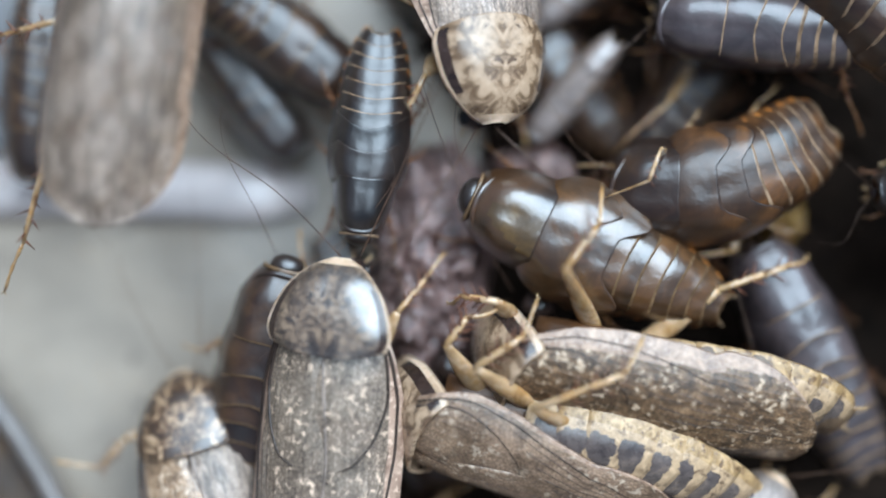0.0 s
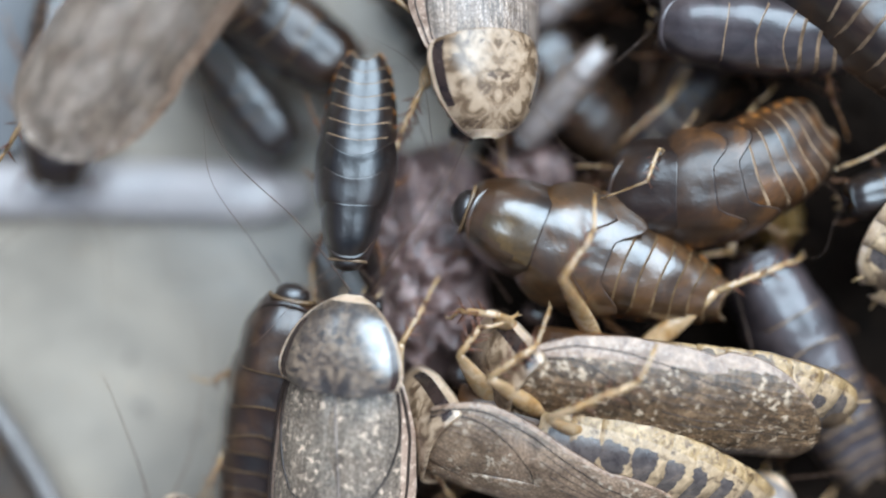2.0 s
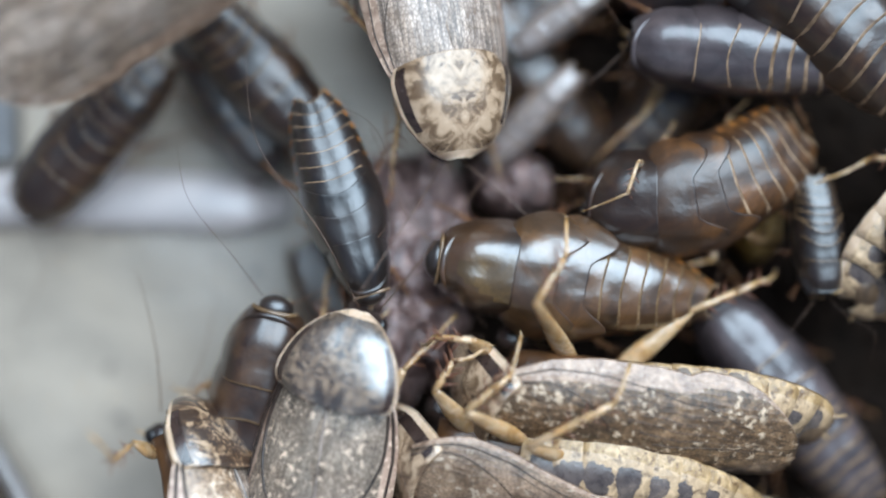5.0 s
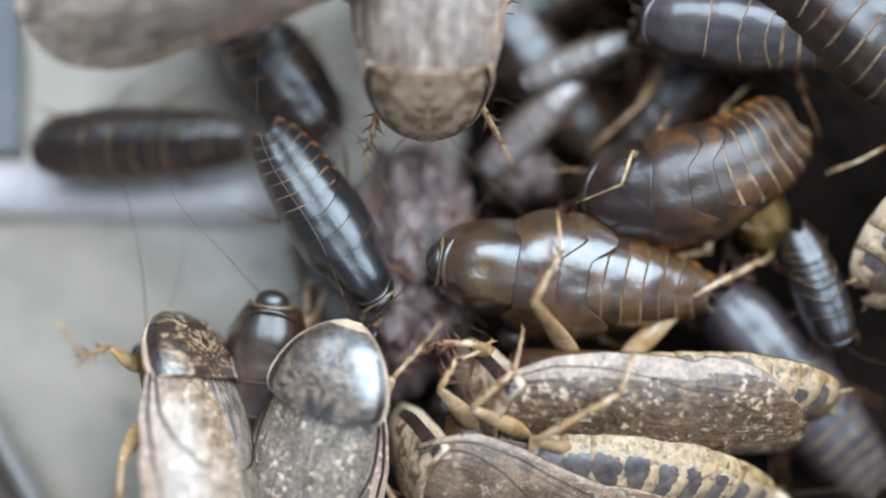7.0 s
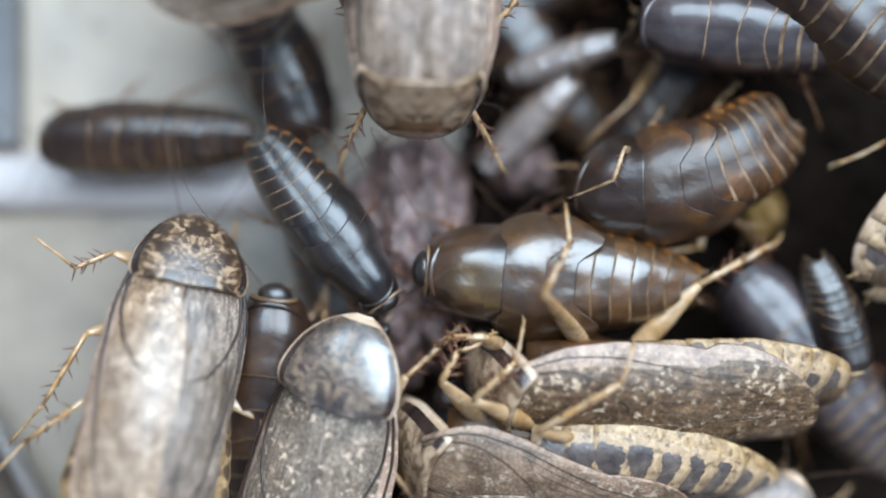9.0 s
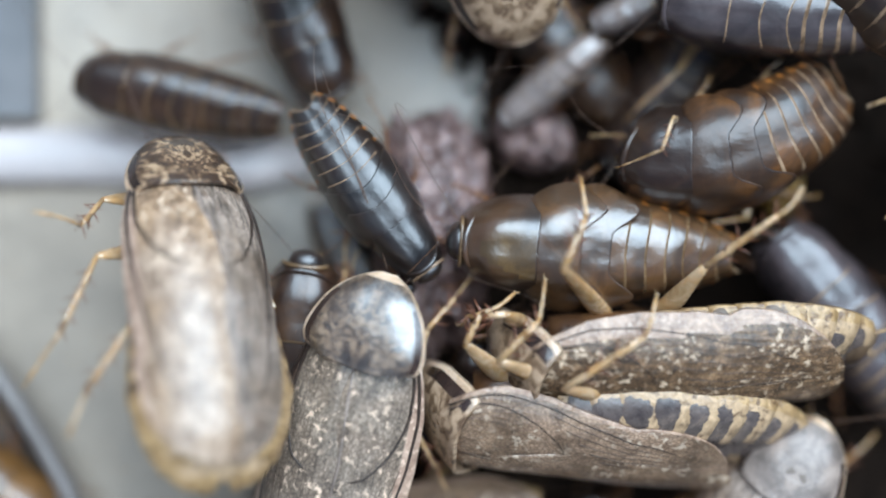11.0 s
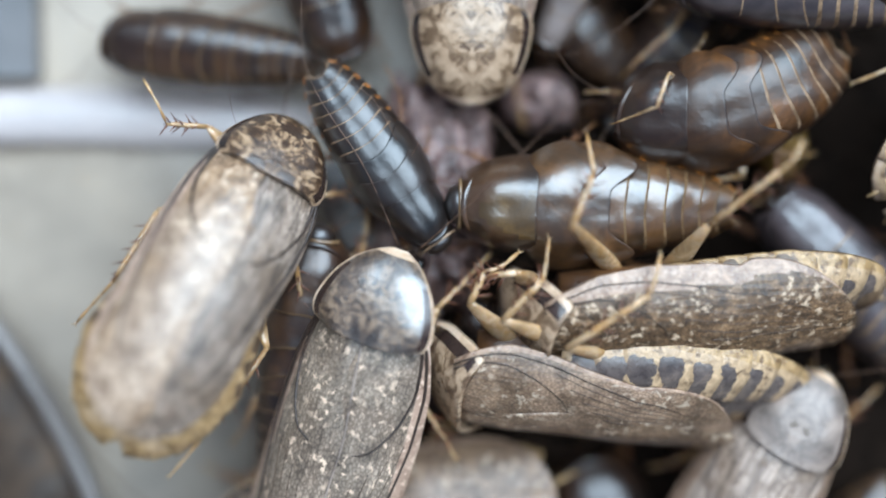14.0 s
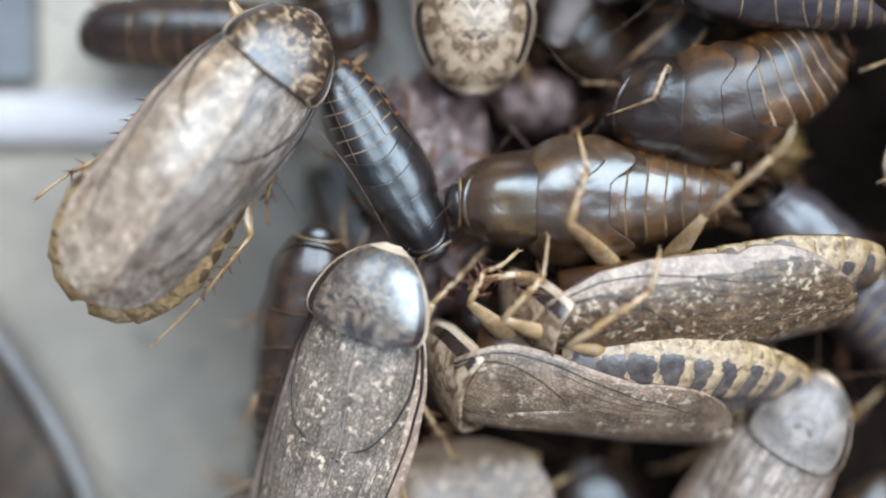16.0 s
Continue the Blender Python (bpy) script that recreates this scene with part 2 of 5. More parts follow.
PALEMOTTLE = surface("cream_mottled_shield", ((0.40, (0.12, 0.085, 0.052)), (0.47, (0.21, 0.16, 0.105)), (0.53, (0.33, 0.265, 0.185)), (0.7, (0.43, 0.365, 0.275))), 760,
                     (0.25, 0.4), 0.15, (0.10, 0.066, 0.04), 1000, (0.58, 0.65), 0.5, distortion=0.9, mirrored=True)
LATERAL = surface("yellow_margin", ((0.3, (0.1725, 0.12, 0.0575)), (0.5, (0.322, 0.24, 0.1207)), (0.7, (0.4945, 0.396, 0.23))), 1300, (0.25, 0.45), 0.4, (0.13, 0.08, 0.04), 1700, (0.52, 0.66), 0.4)
CREAM = surface("cream_girdle_edge", ((0.3, (0.25, 0.1905, 0.114)), (0.7, (0.525, 0.4318, 0.288))), 1300, (0.25, 0.45), 0.35, (0.13, 0.09, 0.055), 1700, (0.54, 0.68), 0.4)
TAN = surface("tan_leg", ((0.3, (0.19, 0.125, 0.055)), (0.5, (0.375, 0.285, 0.165)), (0.72, (0.55, 0.46, 0.325))), 420, (0.16, 0.32), 0.25, scatter=0.15, coat=0.9, coat_rough=0.2, tint=(0.98, 0.84, 0.62), tint_scale=800)
DARKLEG = surface("brown_leg", ((0.3, (0.07, 0.035, 0.017)), (0.7, (0.24, 0.135, 0.06))), 300, (0.22, 0.4), 0.15)
SPINE = surface("leg_spine", ((0.3, (0.06, 0.025, 0.015)), (0.7, (0.2, 0.09, 0.05))), 900, (0.25, 0.4), 0.05)
BELLY = surface("belly", ((0.3, (0.03, 0.015, 0.008)), (0.7, (0.13, 0.07, 0.03))), 260, (0.25, 0.45), 0.2)
EYE = surface("black_eye", ((0.3, (0.004, 0.004, 0.004)), (0.7, (0.012, 0.01, 0.01))), 800, (0.06, 0.12), 0.03, coat=0.5)
FEELER = surface("antenna", ((0.3, (0.03, 0.02, 0.015)), (0.7, (0.14, 0.09, 0.06))), 900, (0.35, 0.55), 0.1)
VEIN = surface("wing_vein", ((0.3, (0.03, 0.022, 0.017)), (0.7, (0.10, 0.075, 0.058))), 900, (0.35, 0.55), 0.1)
ORANGE = surface("orange_side_spot", ((0.3, (0.20, 0.075, 0.015)), (0.7, (0.50, 0.22, 0.05))), 900, (0.3, 0.5), 0.2, scatter=0.1, coat=0.6)
# paler than the dull grey chitin: mirrored sky is lightened into the base colour
SKY_SHEEN = surface("sky_sheen_chitin", ((0.3, (0.10, 0.095, 0.095)), (0.7, (0.26, 0.245, 0.24))), 260, (0.34, 0.5), 0.16, coat=1.0, bump_scale=800, coat_ior=1.7, coat_rough=0.2)
SEAM = surface("dark_wing_seam", ((0.3, (0.012, 0.009, 0.007)), (0.7, (0.045, 0.032, 0.025))), 900, (0.35, 0.55), 0.1)
TUB = surface("frosted_tub", ((0.3, (0.15, 0.157, 0.145)), (0.5, (0.28, 0.282, 0.25)), (0.75, (0.42, 0.417, 0.36))), 38, (0.22, 0.45), 0.08,
              (0.13, 0.13, 0.12), 420, (0.66, 0.74), bump_scale=350)
SLATE = surface("slate_plastic", ((0.3, (0.07, 0.0868, 0.1008)), (0.7, (0.175, 0.203, 0.224))), 60, (0.3, 0.5), 0.1, bump_scale=300)
# bluish white: the band of reflected window light is put into the colour
GLARE_RIB = surface("glare_rib", ((0.3, (0.34, 0.37, 0.4)), (0.7, (0.55, 0.58, 0.61))), 60, (0.15, 0.3), 0.05, coat=0.3)
RIM = surface("clear_rim", ((0.3, (0.0956, 0.1013, 0.104)), (0.7, (0.1575, 0.166, 0.1688))), 120, (0.15, 0.3), 0.05)
# almost black and barely shiny: shade between the animals, set as a colour
GAP_SHADE = surface("gap_shade_grains", ((0.3, (0.0036, 0.003, 0.0024)), (0.7, (0.0132, 0.0096, 0.0072))), 700, (0.7, 0.95), 0.8, shine=0.06)
FOOD = surface("moist_food", ((0.3, (0.035, 0.022, 0.022)), (0.48, (0.11, 0.075, 0.073)), (0.6, (0.22, 0.165, 0.16)), (0.75, (0.42, 0.34, 0.33))), 620, (0.2, 0.45), 1.0, coat=1.0, bump_scale=1300, coat_rough=0.14, wrinkle=0.9, wrinkle_scale=1100)
CRUMB = surface("yellow_food", ((0.3, (0.10, 0.06, 0.012)), (0.7, (0.26, 0.18, 0.05))), 300, (0.3, 0.5), 0.5)
BRAN = surface("bran", ((0.3, (0.016, 0.011, 0.007)), (0.55, (0.05, 0.034, 0.02)), (0.75, (0.12, 0.085, 0.05))), 260, (0.4, 0.8), 0.8)
WOOD = surface("wood", ((0.3, (0.10, 0.06, 0.03)), (0.55, (0.23, 0.15, 0.08)), (0.75, (0.34, 0.24, 0.14))), 60, (0.35, 0.6), 0.2, stretch=(0.15, 1, 1))

# ---- mesh helpers (millimetres) ----


def mesh_part(name, verts, faces, mats, slots, parent, label="", origin=(0, 0, 0), smooth=True):
    """One mesh object of the given points under its thing."""
    me = bpy.data.meshes.new(name)
    o = np.array(origin, float)
    me.from_pydata([tuple((np.array(v) - o) / 1000) for v in verts], [], faces)
    for m in mats:
        me.materials.append(m)
    if slots is not None:
        me.polygons.foreach_set("material_index", slots)
    if smooth:
        me.polygons.foreach_set("use_smooth", [True] * len(me.polygons))
    me.update()
    ob = new(name, me)
    if parent is not None:
        ob.parent = parent
    ob.location = o / 1000
    if label:
        tagged(ob, label)
    return ob


def bent(p, lateral, arch):
    """Bend a point of a straight body: lateral and arch are turns per millimetre of length."""
    x, y, z = p
    if abs(lateral) > 1e-6:
        r = 1 / lateral
        x, y = r - (r - x) * math.cos(y / r), (r - x) * math.sin(y / r)
    if abs(arch) > 1e-6:
        r = 1 / arch
        z, y = r - (r - z) * math.cos(y / r), (r - z) * math.sin(y / r)
    return (x, y, z)


def sheet(grid, thick, slot_of, bend=(0, 0)):
    """A closed shell under a grid of points: verts, faces, slots. slot_of(i, j) is the material of a top face."""
    ni, nj = len(grid), len(grid[0])
    low = [[(p[0] * 0.985, p[1], p[2] - thick) for p in row] for row in grid]
    verts = [bent(p, *bend) for row in grid for p in row] + [bent(p, *bend) for row in low for p in row]
    n = ni * nj
    faces, slots = [], []
    for i in range(ni - 1):
        for j in range(nj - 1):
            a = i * nj + j
            faces.append((a, a + nj, a + nj + 1, a + 1))
            slots.append(slot_of(i, j))
            faces.append((n + a, n + a + 1, n + a + nj + 1, n + a + nj))
            slots.append(slots[-1])
    ring = [j for j in range(nj)] + [i * nj + nj - 1 for i in range(1, ni)] + [(ni - 1) * nj + j for j in range(nj - 2, -1, -1)] + [i * nj for i in range(ni - 2, 0, -1)]
    for k in range(len(ring)):
        a, b = ring[k], ring[(k + 1) % len(ring)]
        faces.append((a, b, n + b, n + a))
        i, j = min(a // nj, ni - 2), min(a % nj, nj - 2)
        slots.append(slot_of(i, j))
    return verts, faces, slots


def tube(points, radii, sides=8, squash=1.0):
    """A tapered tube along points, with closed ends."""
    pts = [np.array(p, float) for p in points]
    verts, faces = [], []
    up = np.array((0.13, 0.21, 0.97))
    for k, p in enumerate(pts):
        d = pts[min(k + 1, len(pts) - 1)] - pts[max(k - 1, 0)]
        d /= np.linalg.norm(d) + 1e-9
        a = np.cross(d, up)
        a /= np.linalg.norm(a) + 1e-9
        b = np.cross(a, d)
        for s in range(sides):
            w = 2 * math.pi * s / sides
            verts.append(tuple(p + radii[k] * (a * math.cos(w) + squash * b * math.sin(w))))
    for k in range(len(pts) - 1):
        for s in range(sides):
            t = (s + 1) % sides
            faces.append((k * sides + s, k * sides + t, (k + 1) * sides + t, (k + 1) * sides + s))
    faces.append(tuple(range(sides))[::-1])
    faces.append(tuple((len(pts) - 1) * sides + s for s in range(sides)))
    return verts, faces


def join(*pieces):
    verts, faces = [], []
    for v, f in pieces:
        n = len(verts)
        verts += v
        faces += [tuple(i + n for i in g) for g in f]
    return verts, faces


def curve_points(ctrl, n):
    """n points of a smooth curve through the control points."""
    c = [np.array(p, float) for p in ctrl]
    c = [2 * c[0] - c[1]] + c + [2 * c[-1] - c[-2]]
    out = []
    for k in range(n):
        u = k / (n - 1) * (len(c) - 3)
        i = min(int(u), len(c) - 4)
        t = u - i
        p0, p1, p2, p3 = c[i:i + 4]
        out.append(0.5 * (2 * p1 + (p2 - p0) * t + (2 * p0 - 5 * p1 + 4 * p2 - p3) * t * t + (3 * p1 - p0 - 3 * p2 + p3) * t ** 3))
    return out


def ellipsoid(c, r, nu=10, nv=14):
    verts, faces = [], []
    for i in range(nu + 1):
        a = math.pi * i / nu
        for j in range(nv):
            b = 2 * math.pi * j / nv
            verts.append((c[0] + r[0] * math.sin(a) * math.cos(b), c[1] + r[1] * math.cos(a), c[2] + r[2] * math.sin(a) * math.sin(b)))
    for i in range(nu):
        for j in range(nv):
            k = (j + 1) % nv
            faces.append((i * nv + j, (i + 1) * nv + j, (i + 1) * nv + k, i * nv + k))
    return verts, faces


# ---- cockroaches ----
NYMPH_W = ((0, 0.05, 0.13, 0.26, 0.4, 0.52, 0.66, 0.8, 0.9, 0.97, 1), (0.44, 0.66, 0.86, 0.98, 1.0, 0.98, 0.93, 0.83, 0.70, 0.53, 0.36))
NYMPH_H = ((0, 0.1, 0.3, 0.5, 0.75, 0.9, 1), (0.5, 0.86, 1.0, 1, 0.85, 0.55, 0.3))
TAPER_W = ((0, 0.05, 0.13, 0.26, 0.38, 0.5, 0.6, 0.7, 0.8, 0.9, 0.97, 1), (0.42, 0.60, 0.74, 0.87, 1.0, 0.98, 0.93, 0.85, 0.74, 0.57, 0.4, 0.28))
NECK_W = ((0, 0.05, 0.13, 0.23, 0.29, 0.38, 0.5, 0.66, 0.8, 0.9, 0.97, 1), (0.46, 0.56, 0.68, 0.8, 0.93, 1.0, 0.99, 0.94, 0.84, 0.71, 0.53, 0.36))
BLUNT_W = ((0, 0.05, 0.13, 0.26, 0.4, 0.55, 0.7, 0.84, 0.93, 0.98, 1), (0.44, 0.66, 0.86, 0.96, 1.0, 1.0, 0.98, 0.9, 0.78, 0.6, 0.42))
WING_W = ((0.18, 0.24, 0.32, 0.45, 0.62, 0.76, 0.87, 0.94, 0.98, 1), (0.74, 0.86, 0.95, 1, 1, 0.95, 0.83, 0.67, 0.47, 0.14))
POINTED_W = ((0.18, 0.24, 0.32, 0.45, 0.62, 0.72, 0.8, 0.88, 0.94, 0.98, 1), (0.74, 0.86, 0.95, 1, 1, 0.97, 0.9, 0.77, 0.58, 0.36, 0.08))
POSED_LEGS = {}
POSED_LEGS["adL"] = [
    ((-2.0, 8.4, -1.8), (-5.0, 8.6, -0.9), (-7.2, 7.0, -0.6), (-9.8, 8.2, 0.3)),
    ((-2.2, 4.6, -2.0), (-5.4, 2.6, -0.9), (-6.6, -2.4, -2.4), (-7.9, -5.0, -5.0)),
    ((2.2, 1.2, -2.0), (6.2, -1.4, -1.6), (7.0, -6.5, -2.4), (7.2, -11.0, -4.0))]
POSED_LEGS["adTL"] = [
    ((-3.8, -3.9, -2.4), (-4.2, -7.5, -1.2), (-5.7, -15.6, -2.9), (-7.1, -19.1, -4.8)),
    ((-4.3, -0.3, -2.5), (-5.1, -1.2, -1.5), (-9.3, -2.6, -3.4), (-12.1, -3.7, -5.4))]
POSED_LEGS["nL"] = [
    ((-1.7, 3.4, -0.7), (-2.9, 3.4, 0.3), (-4.5, 1.7, -0.4), (-6.1, 1.4, -1.3)),
    ((-2.1, -1.4, 0.3), (-2.5, -2.3, 1.5), (-3.2, -5.2, 1.1), (-4.1, -7.1, 0.5))]
POSED_LEGS["adR"] = [
    ((0.4, 2.9, -1.3), (8.3, 7.0, -0.1), (9.7, 5.4, -3.2), (10.4, 5.6, -5.7)),
    ((0.2, 0.4, -1.0), (6.8, -2.4, -0.5), (10.5, -6.6, -1.3), (11.4, -8.2, -2.7)),
    ((2.7, 9.3, 0.1), (4.7, 10.5, 0.8), (3.8, 12.9, 0.3), (1.7, 13.5, -0.5))]
POSED_LEGS["un"] = [
    ((2.6, 3.5, 0.0), (3.5, 4.7, 3.9), (1.8, 6.2, 5.0), (1.3, 8.7, 2.9)),
    ((8.1, -1.7, -6.3), (6.0, 1.6, -3.2), (4.3, 5.1, -3.3), (3.5, 6.0, -4.2)),
    ((-3.0, -0.5, -1.5), (-5.1, 0.1, -1.0), (-4.5, 3.6, -0.5), (-1.8, 7.0, -0.5))]
POSED_LEGS["adR2"] = [
    ((1.7, 5.5, -0.0), (5.6, 8.8, -0.2), (7.0, 8.0, -1.8), (7.2, 5.9, -3.4)),
    ((2.8, 2.1, 0.5), (5.9, 6.7, 1.1), (7.8, 4.4, -0.9), (8.6, 4.1, -3.6)),
    ((1.6, -1.4, 0.5), (5.2, 2.4, 2.3), (8.5, -2.2, 0.1), (9.4, -2.9, -2.5))]
THINGS = {}
WALKERS = {}
FRONTS = {}
rng = random.Random(7)


def default_legs(L, W, wide=1.0):
    """Hip, knee, ankle, toe of six legs of a standing animal."""
    out = []
    for side in (-1, 1):
        for hip, knee, ankle, toe in (((0.35, 0.27, -0.07), (0.62, 0.36, -0.03), (0.85, 0.46, -0.10), (0.95, 0.53, -0.13)),
                                      ((0.40, 0.15, -0.07), (0.85, 0.15, -0.01), (1.2, 0.05, -0.10), (1.42, 0.0, -0.13)),
                                      ((0.40, 0.04, -0.07), (0.80, -0.08, -0.01), (1.25, -0.25, -0.10), (1.45, -0.36, -0.13))):
            out.append(tuple((side * p[0] * W * (wide if k else 1) + rng.uniform(-0.2, 0.2), p[1] * L + rng.uniform(-0.5, 0.5), p[2] * L) for k, p in enumerate((hip, knee, ankle, toe))))
    return out


def make_leg(thing, points, size, material):
    """A femur with its tibia and tarsus, turning about the hip."""
    hip, knee, ankle, toe = [np.array(p, float) for p in points]
    leg = mesh_part("leg", *tube([hip + (knee - hip) * k / 11 for k in range(12)], [size * r for r in np.interp(np.arange(12) / 11, (0, 0.12, 0.3, 0.5, 0.75, 0.9, 1), (0.42, 0.62, 0.72, 0.7, 0.5, 0.36, 0.24))], 12, 0.62),
                    [material], None, thing, origin=hip)
    bits = [tube([knee, knee + (ankle - knee) * 0.3, knee + (ankle - knee) * 0.8, ankle], [0.2 * size, 0.24 * size, 0.2 * size, 0.15 * size], 8)]
    tibia = mesh_part("tibia", *join(*bits), [material], None, leg, origin=hip)
    tibia.location = (0, 0, 0)
    spikes = []
    along = ankle - knee
    side = np.cross(along, (0.2, 0.3, 0.93))
    side /= np.linalg.norm(side) + 1e-9
    other = np.cross(side, along)
    other /= np.linalg.norm(other) + 1e-9
    for k in range(13):
        p = knee + along * (0.2 + 0.064 * k)
        w = k * 2.4
        d = math.cos(w) * side + math.sin(w) * other
        d = d + along / (np.linalg.norm(along) + 1e-9) * 0.7
        spikes.append(tube([p, p + d * 0.45 * size, p + d * 0.95 * size], [0.10 * size, 0.07 * size, 0.02 * size], 4))
    spines = mesh_part("bristle", *join(*spikes), [SPINE], None, leg, "dark leg spines", origin=hip)
    spines.location = (0, 0, 0)
    tagged(spines, kind="stuff")
    bow = (ankle + toe) / 2 + np.array((0, 0, 0.3 * size))
    path = curve_points([ankle, bow, toe], 7)
    claw = [tube([toe, toe + (toe - bow) * 0.18 + s * side * 0.18 * size], [0.08 * size, 0.02 * size], 4) for s in (-1, 1)]
    tarsus = mesh_part("tarsus", *join(tube(path, [0.12 * size * (1.25 if k % 2 else 0.85) for k in range(7)], 6), *claw), [material], None, leg, origin=hip)
    tarsus.location = (0, 0, 0)
    return leg


def make_head(thing, L, W, H, bend, feelers):
    c = bent((0, 0.445 * L, -0.34 * H), *bend)
    head = mesh_part("head", *ellipsoid(c, (0.24 * W, 0.04 * L, 0.32 * H)), [BAND], None, thing)
    for s in (-1, 1):
        e = bent((s * 0.2 * W, 0.452 * L, -0.38 * H), *bend)
        mesh_part("eye", *ellipsoid(e, (0.085 * W, 0.022 * L, 0.15 * H), 8, 10), [EYE], None, head)
        mouth = bent((s * 0.1 * W, 0.475 * L, -0.55 * H), *bend)
        mesh_part("palp", *tube([mouth, np.array(mouth) + (s * 0.25, 0.012 * L, -0.3), np.array(mouth) + (s * 0.12, 0.022 * L, -0.7)], [0.1, 0.08, 0.04], 6), [TAN], None, head)
    made = []
    for s, ctrl in zip((-1, 1), feelers):
        root = bent((s * 0.16 * W, 0.49 * L, 0.05 * H), *bend)
        pts = curve_points([root] + [np.array(root) + np.array(p) for p in ctrl], 26)
        rad = [0.044 * (1 - 0.8 * k / 25) * (1.1 if k % 2 else 0.9) * L / 22 for k in range(26)]
        a = mesh_part("antenna", *tube(pts, rad, 6), [FEELER], None, head, origin=root)
        made.append((a, root))
    return made


def feeler_pair(L, spread=1.0, seed=0):
    r = random.Random(seed)
    out = []
    for s in (-1, 1):
        out.append([(s * (0.10 + r.uniform(0, .1)) * L * spread, 0.16 * L, 0.06 * L), (s * (0.26 + r.uniform(0, .12)) * L * spread, (0.36 + r.uniform(-.1, .1)) * L, 0.08 * L),
                    (s * (0.36 + r.uniform(-.1, .2)) * L * spread, (0.60 + r.uniform(-.2, .1)) * L, 0.03 * L)])
    return out


def plate(thing, name, L, W, H, u0, u1, wt, ht, mats, rim, corner, bend, lift=0.0, nx=18, ny=7, side_rim=False, patch=False, side_slot=1, lobe=0.10, side_cols=1, blotch="", pad=0.0):
    """One dorsal plate from u0 to u1 of the body's length, its rear edge proud of the next."""
    def spot_on(f, v):
        u = u0 + (u1 - u0) * v
        w, h = W * np.interp(u, *wt) * (1 - lobe * (1 - math.sin(math.pi * (0.15 + 0.72 * v)))), H * np.interp(u, *ht)
        s = math.sin((f - 0.5) * math.pi)
        y = (0.5 - u) * L - corner * s * s * v
        z = h * (1 - abs(s) ** 3.5) ** 0.85 + lift + 0.17 * v
        if pad:
            # a wing pad: the side runs out flat into a rounded lobe that reaches back over the next plate
            a = abs(s)
            reach = min(1.0, max(0.0, (a - 0.3) / 0.45))
            reach = reach * reach * (3 - 2 * reach)
            w = W * np.interp(u, *wt) * (0.93 + 0.2 * pad * math.sin(math.pi * 0.84 * v ** 0.8))
            y = (0.5 - u) * L - corner * v * reach * (1 - 0.6 * max(0.0, (a - 0.72) / 0.28) ** 2)
            z = h * (1 - 0.72 * a ** 3.2) + lift + 0.17 * v
        z += 0.022 * L / 4 * noise.noise((w * s * 0.9 + 3 * L, y * 0.9, W)) * (1 - abs(s)) - 0.05 * math.exp(-(s / 0.06) ** 2)
        return w * s, y, z
    grid = []
    for i in range(ny + 1):
        # the last row is the narrow rear margin
        v = i / (ny - 1) * (1 - rim) if i < ny else 1.0
        grid.append([(x, y, z + (0.03 if i >= ny - 1 else 0)) for x, y, z in (spot_on(j / nx, v) for j in range(nx + 1))])
    def slot(i, j):
        if blotch:
            f = (j + 0.5) / nx
            f = min(f, 1 - f)
            return 2 if f < 0.16 else 1 if f < 0.42 else 0
        if patch and 1 < i < ny - 1 and 0.44 - 0.02 * i < (j + 0.5) / nx < 0.52 + 0.012 * i:
            return 2
        if side_rim and (j < side_cols or j >= nx - side_cols):
            return side_slot if i >= ny - 2 or side_cols == 1 else 0
        if i == ny - 1:
            return 1
        return 0
    v, f, s = sheet(grid, 0.16, slot, bend)
    made = mesh_part(name, v, f, mats, s, thing)
    if blotch:
        # a grey blotch and, at the plate's front corner, a brown notch on each side; wide blotches leave only narrow cream bars between them
        if blotch == "wide":
            spots = (("blotch", 0.325, 0.15, 0.45, 0.36, 0.55, mats[0], "slate-grey blotch"),)
        else:
            spots = (("blotch", 0.30, 0.075, 0.46, 0.36, 0.8, mats[0], "slate-grey blotch"), ("notch", 0.105, 0.055, 0.2, 0.19, 1.0, NOTCH, "brown notch"))
        for side in (-1, 1):
            for name, f0, fr, v0, vr, square, skin, label in spots:
                verts, faces = [], []
                for ring in range(5):
                    for k in range(20):
                        a = 2 * math.pi * k / 20
                        q = (1 - ring * 0.22) * (1 + 0.09 * math.sin(3 * a + u0 * 40))
                        cx, cy = math.cos(a), math.sin(a)
                        f = f0 + fr * q * math.copysign(abs(cx) ** square, cx)
                        x, y, z = spot_on(f if side < 0 else 1 - f, min(0.93, max(0.02, v0 + vr * q * math.copysign(abs(cy) ** square, cy))))
                        verts.append(bent((x, y, z + (0.035 if ring else -0.02)), *bend))
                for ring in range(4):
                    for k in range(20):
                        n = (k + 1) % 20
                        quad = (ring * 20 + k, ring * 20 + n, ring * 20 + 20 + n, ring * 20 + 20 + k)
                        faces.append(quad if side < 0 else quad[::-1])
                faces.append(tuple(80 + k for k in range(20)) if side < 0 else tuple(80 + k for k in range(19, -1, -1)))
                mesh_part(name, verts, faces, [skin], None, made, label)
    return made


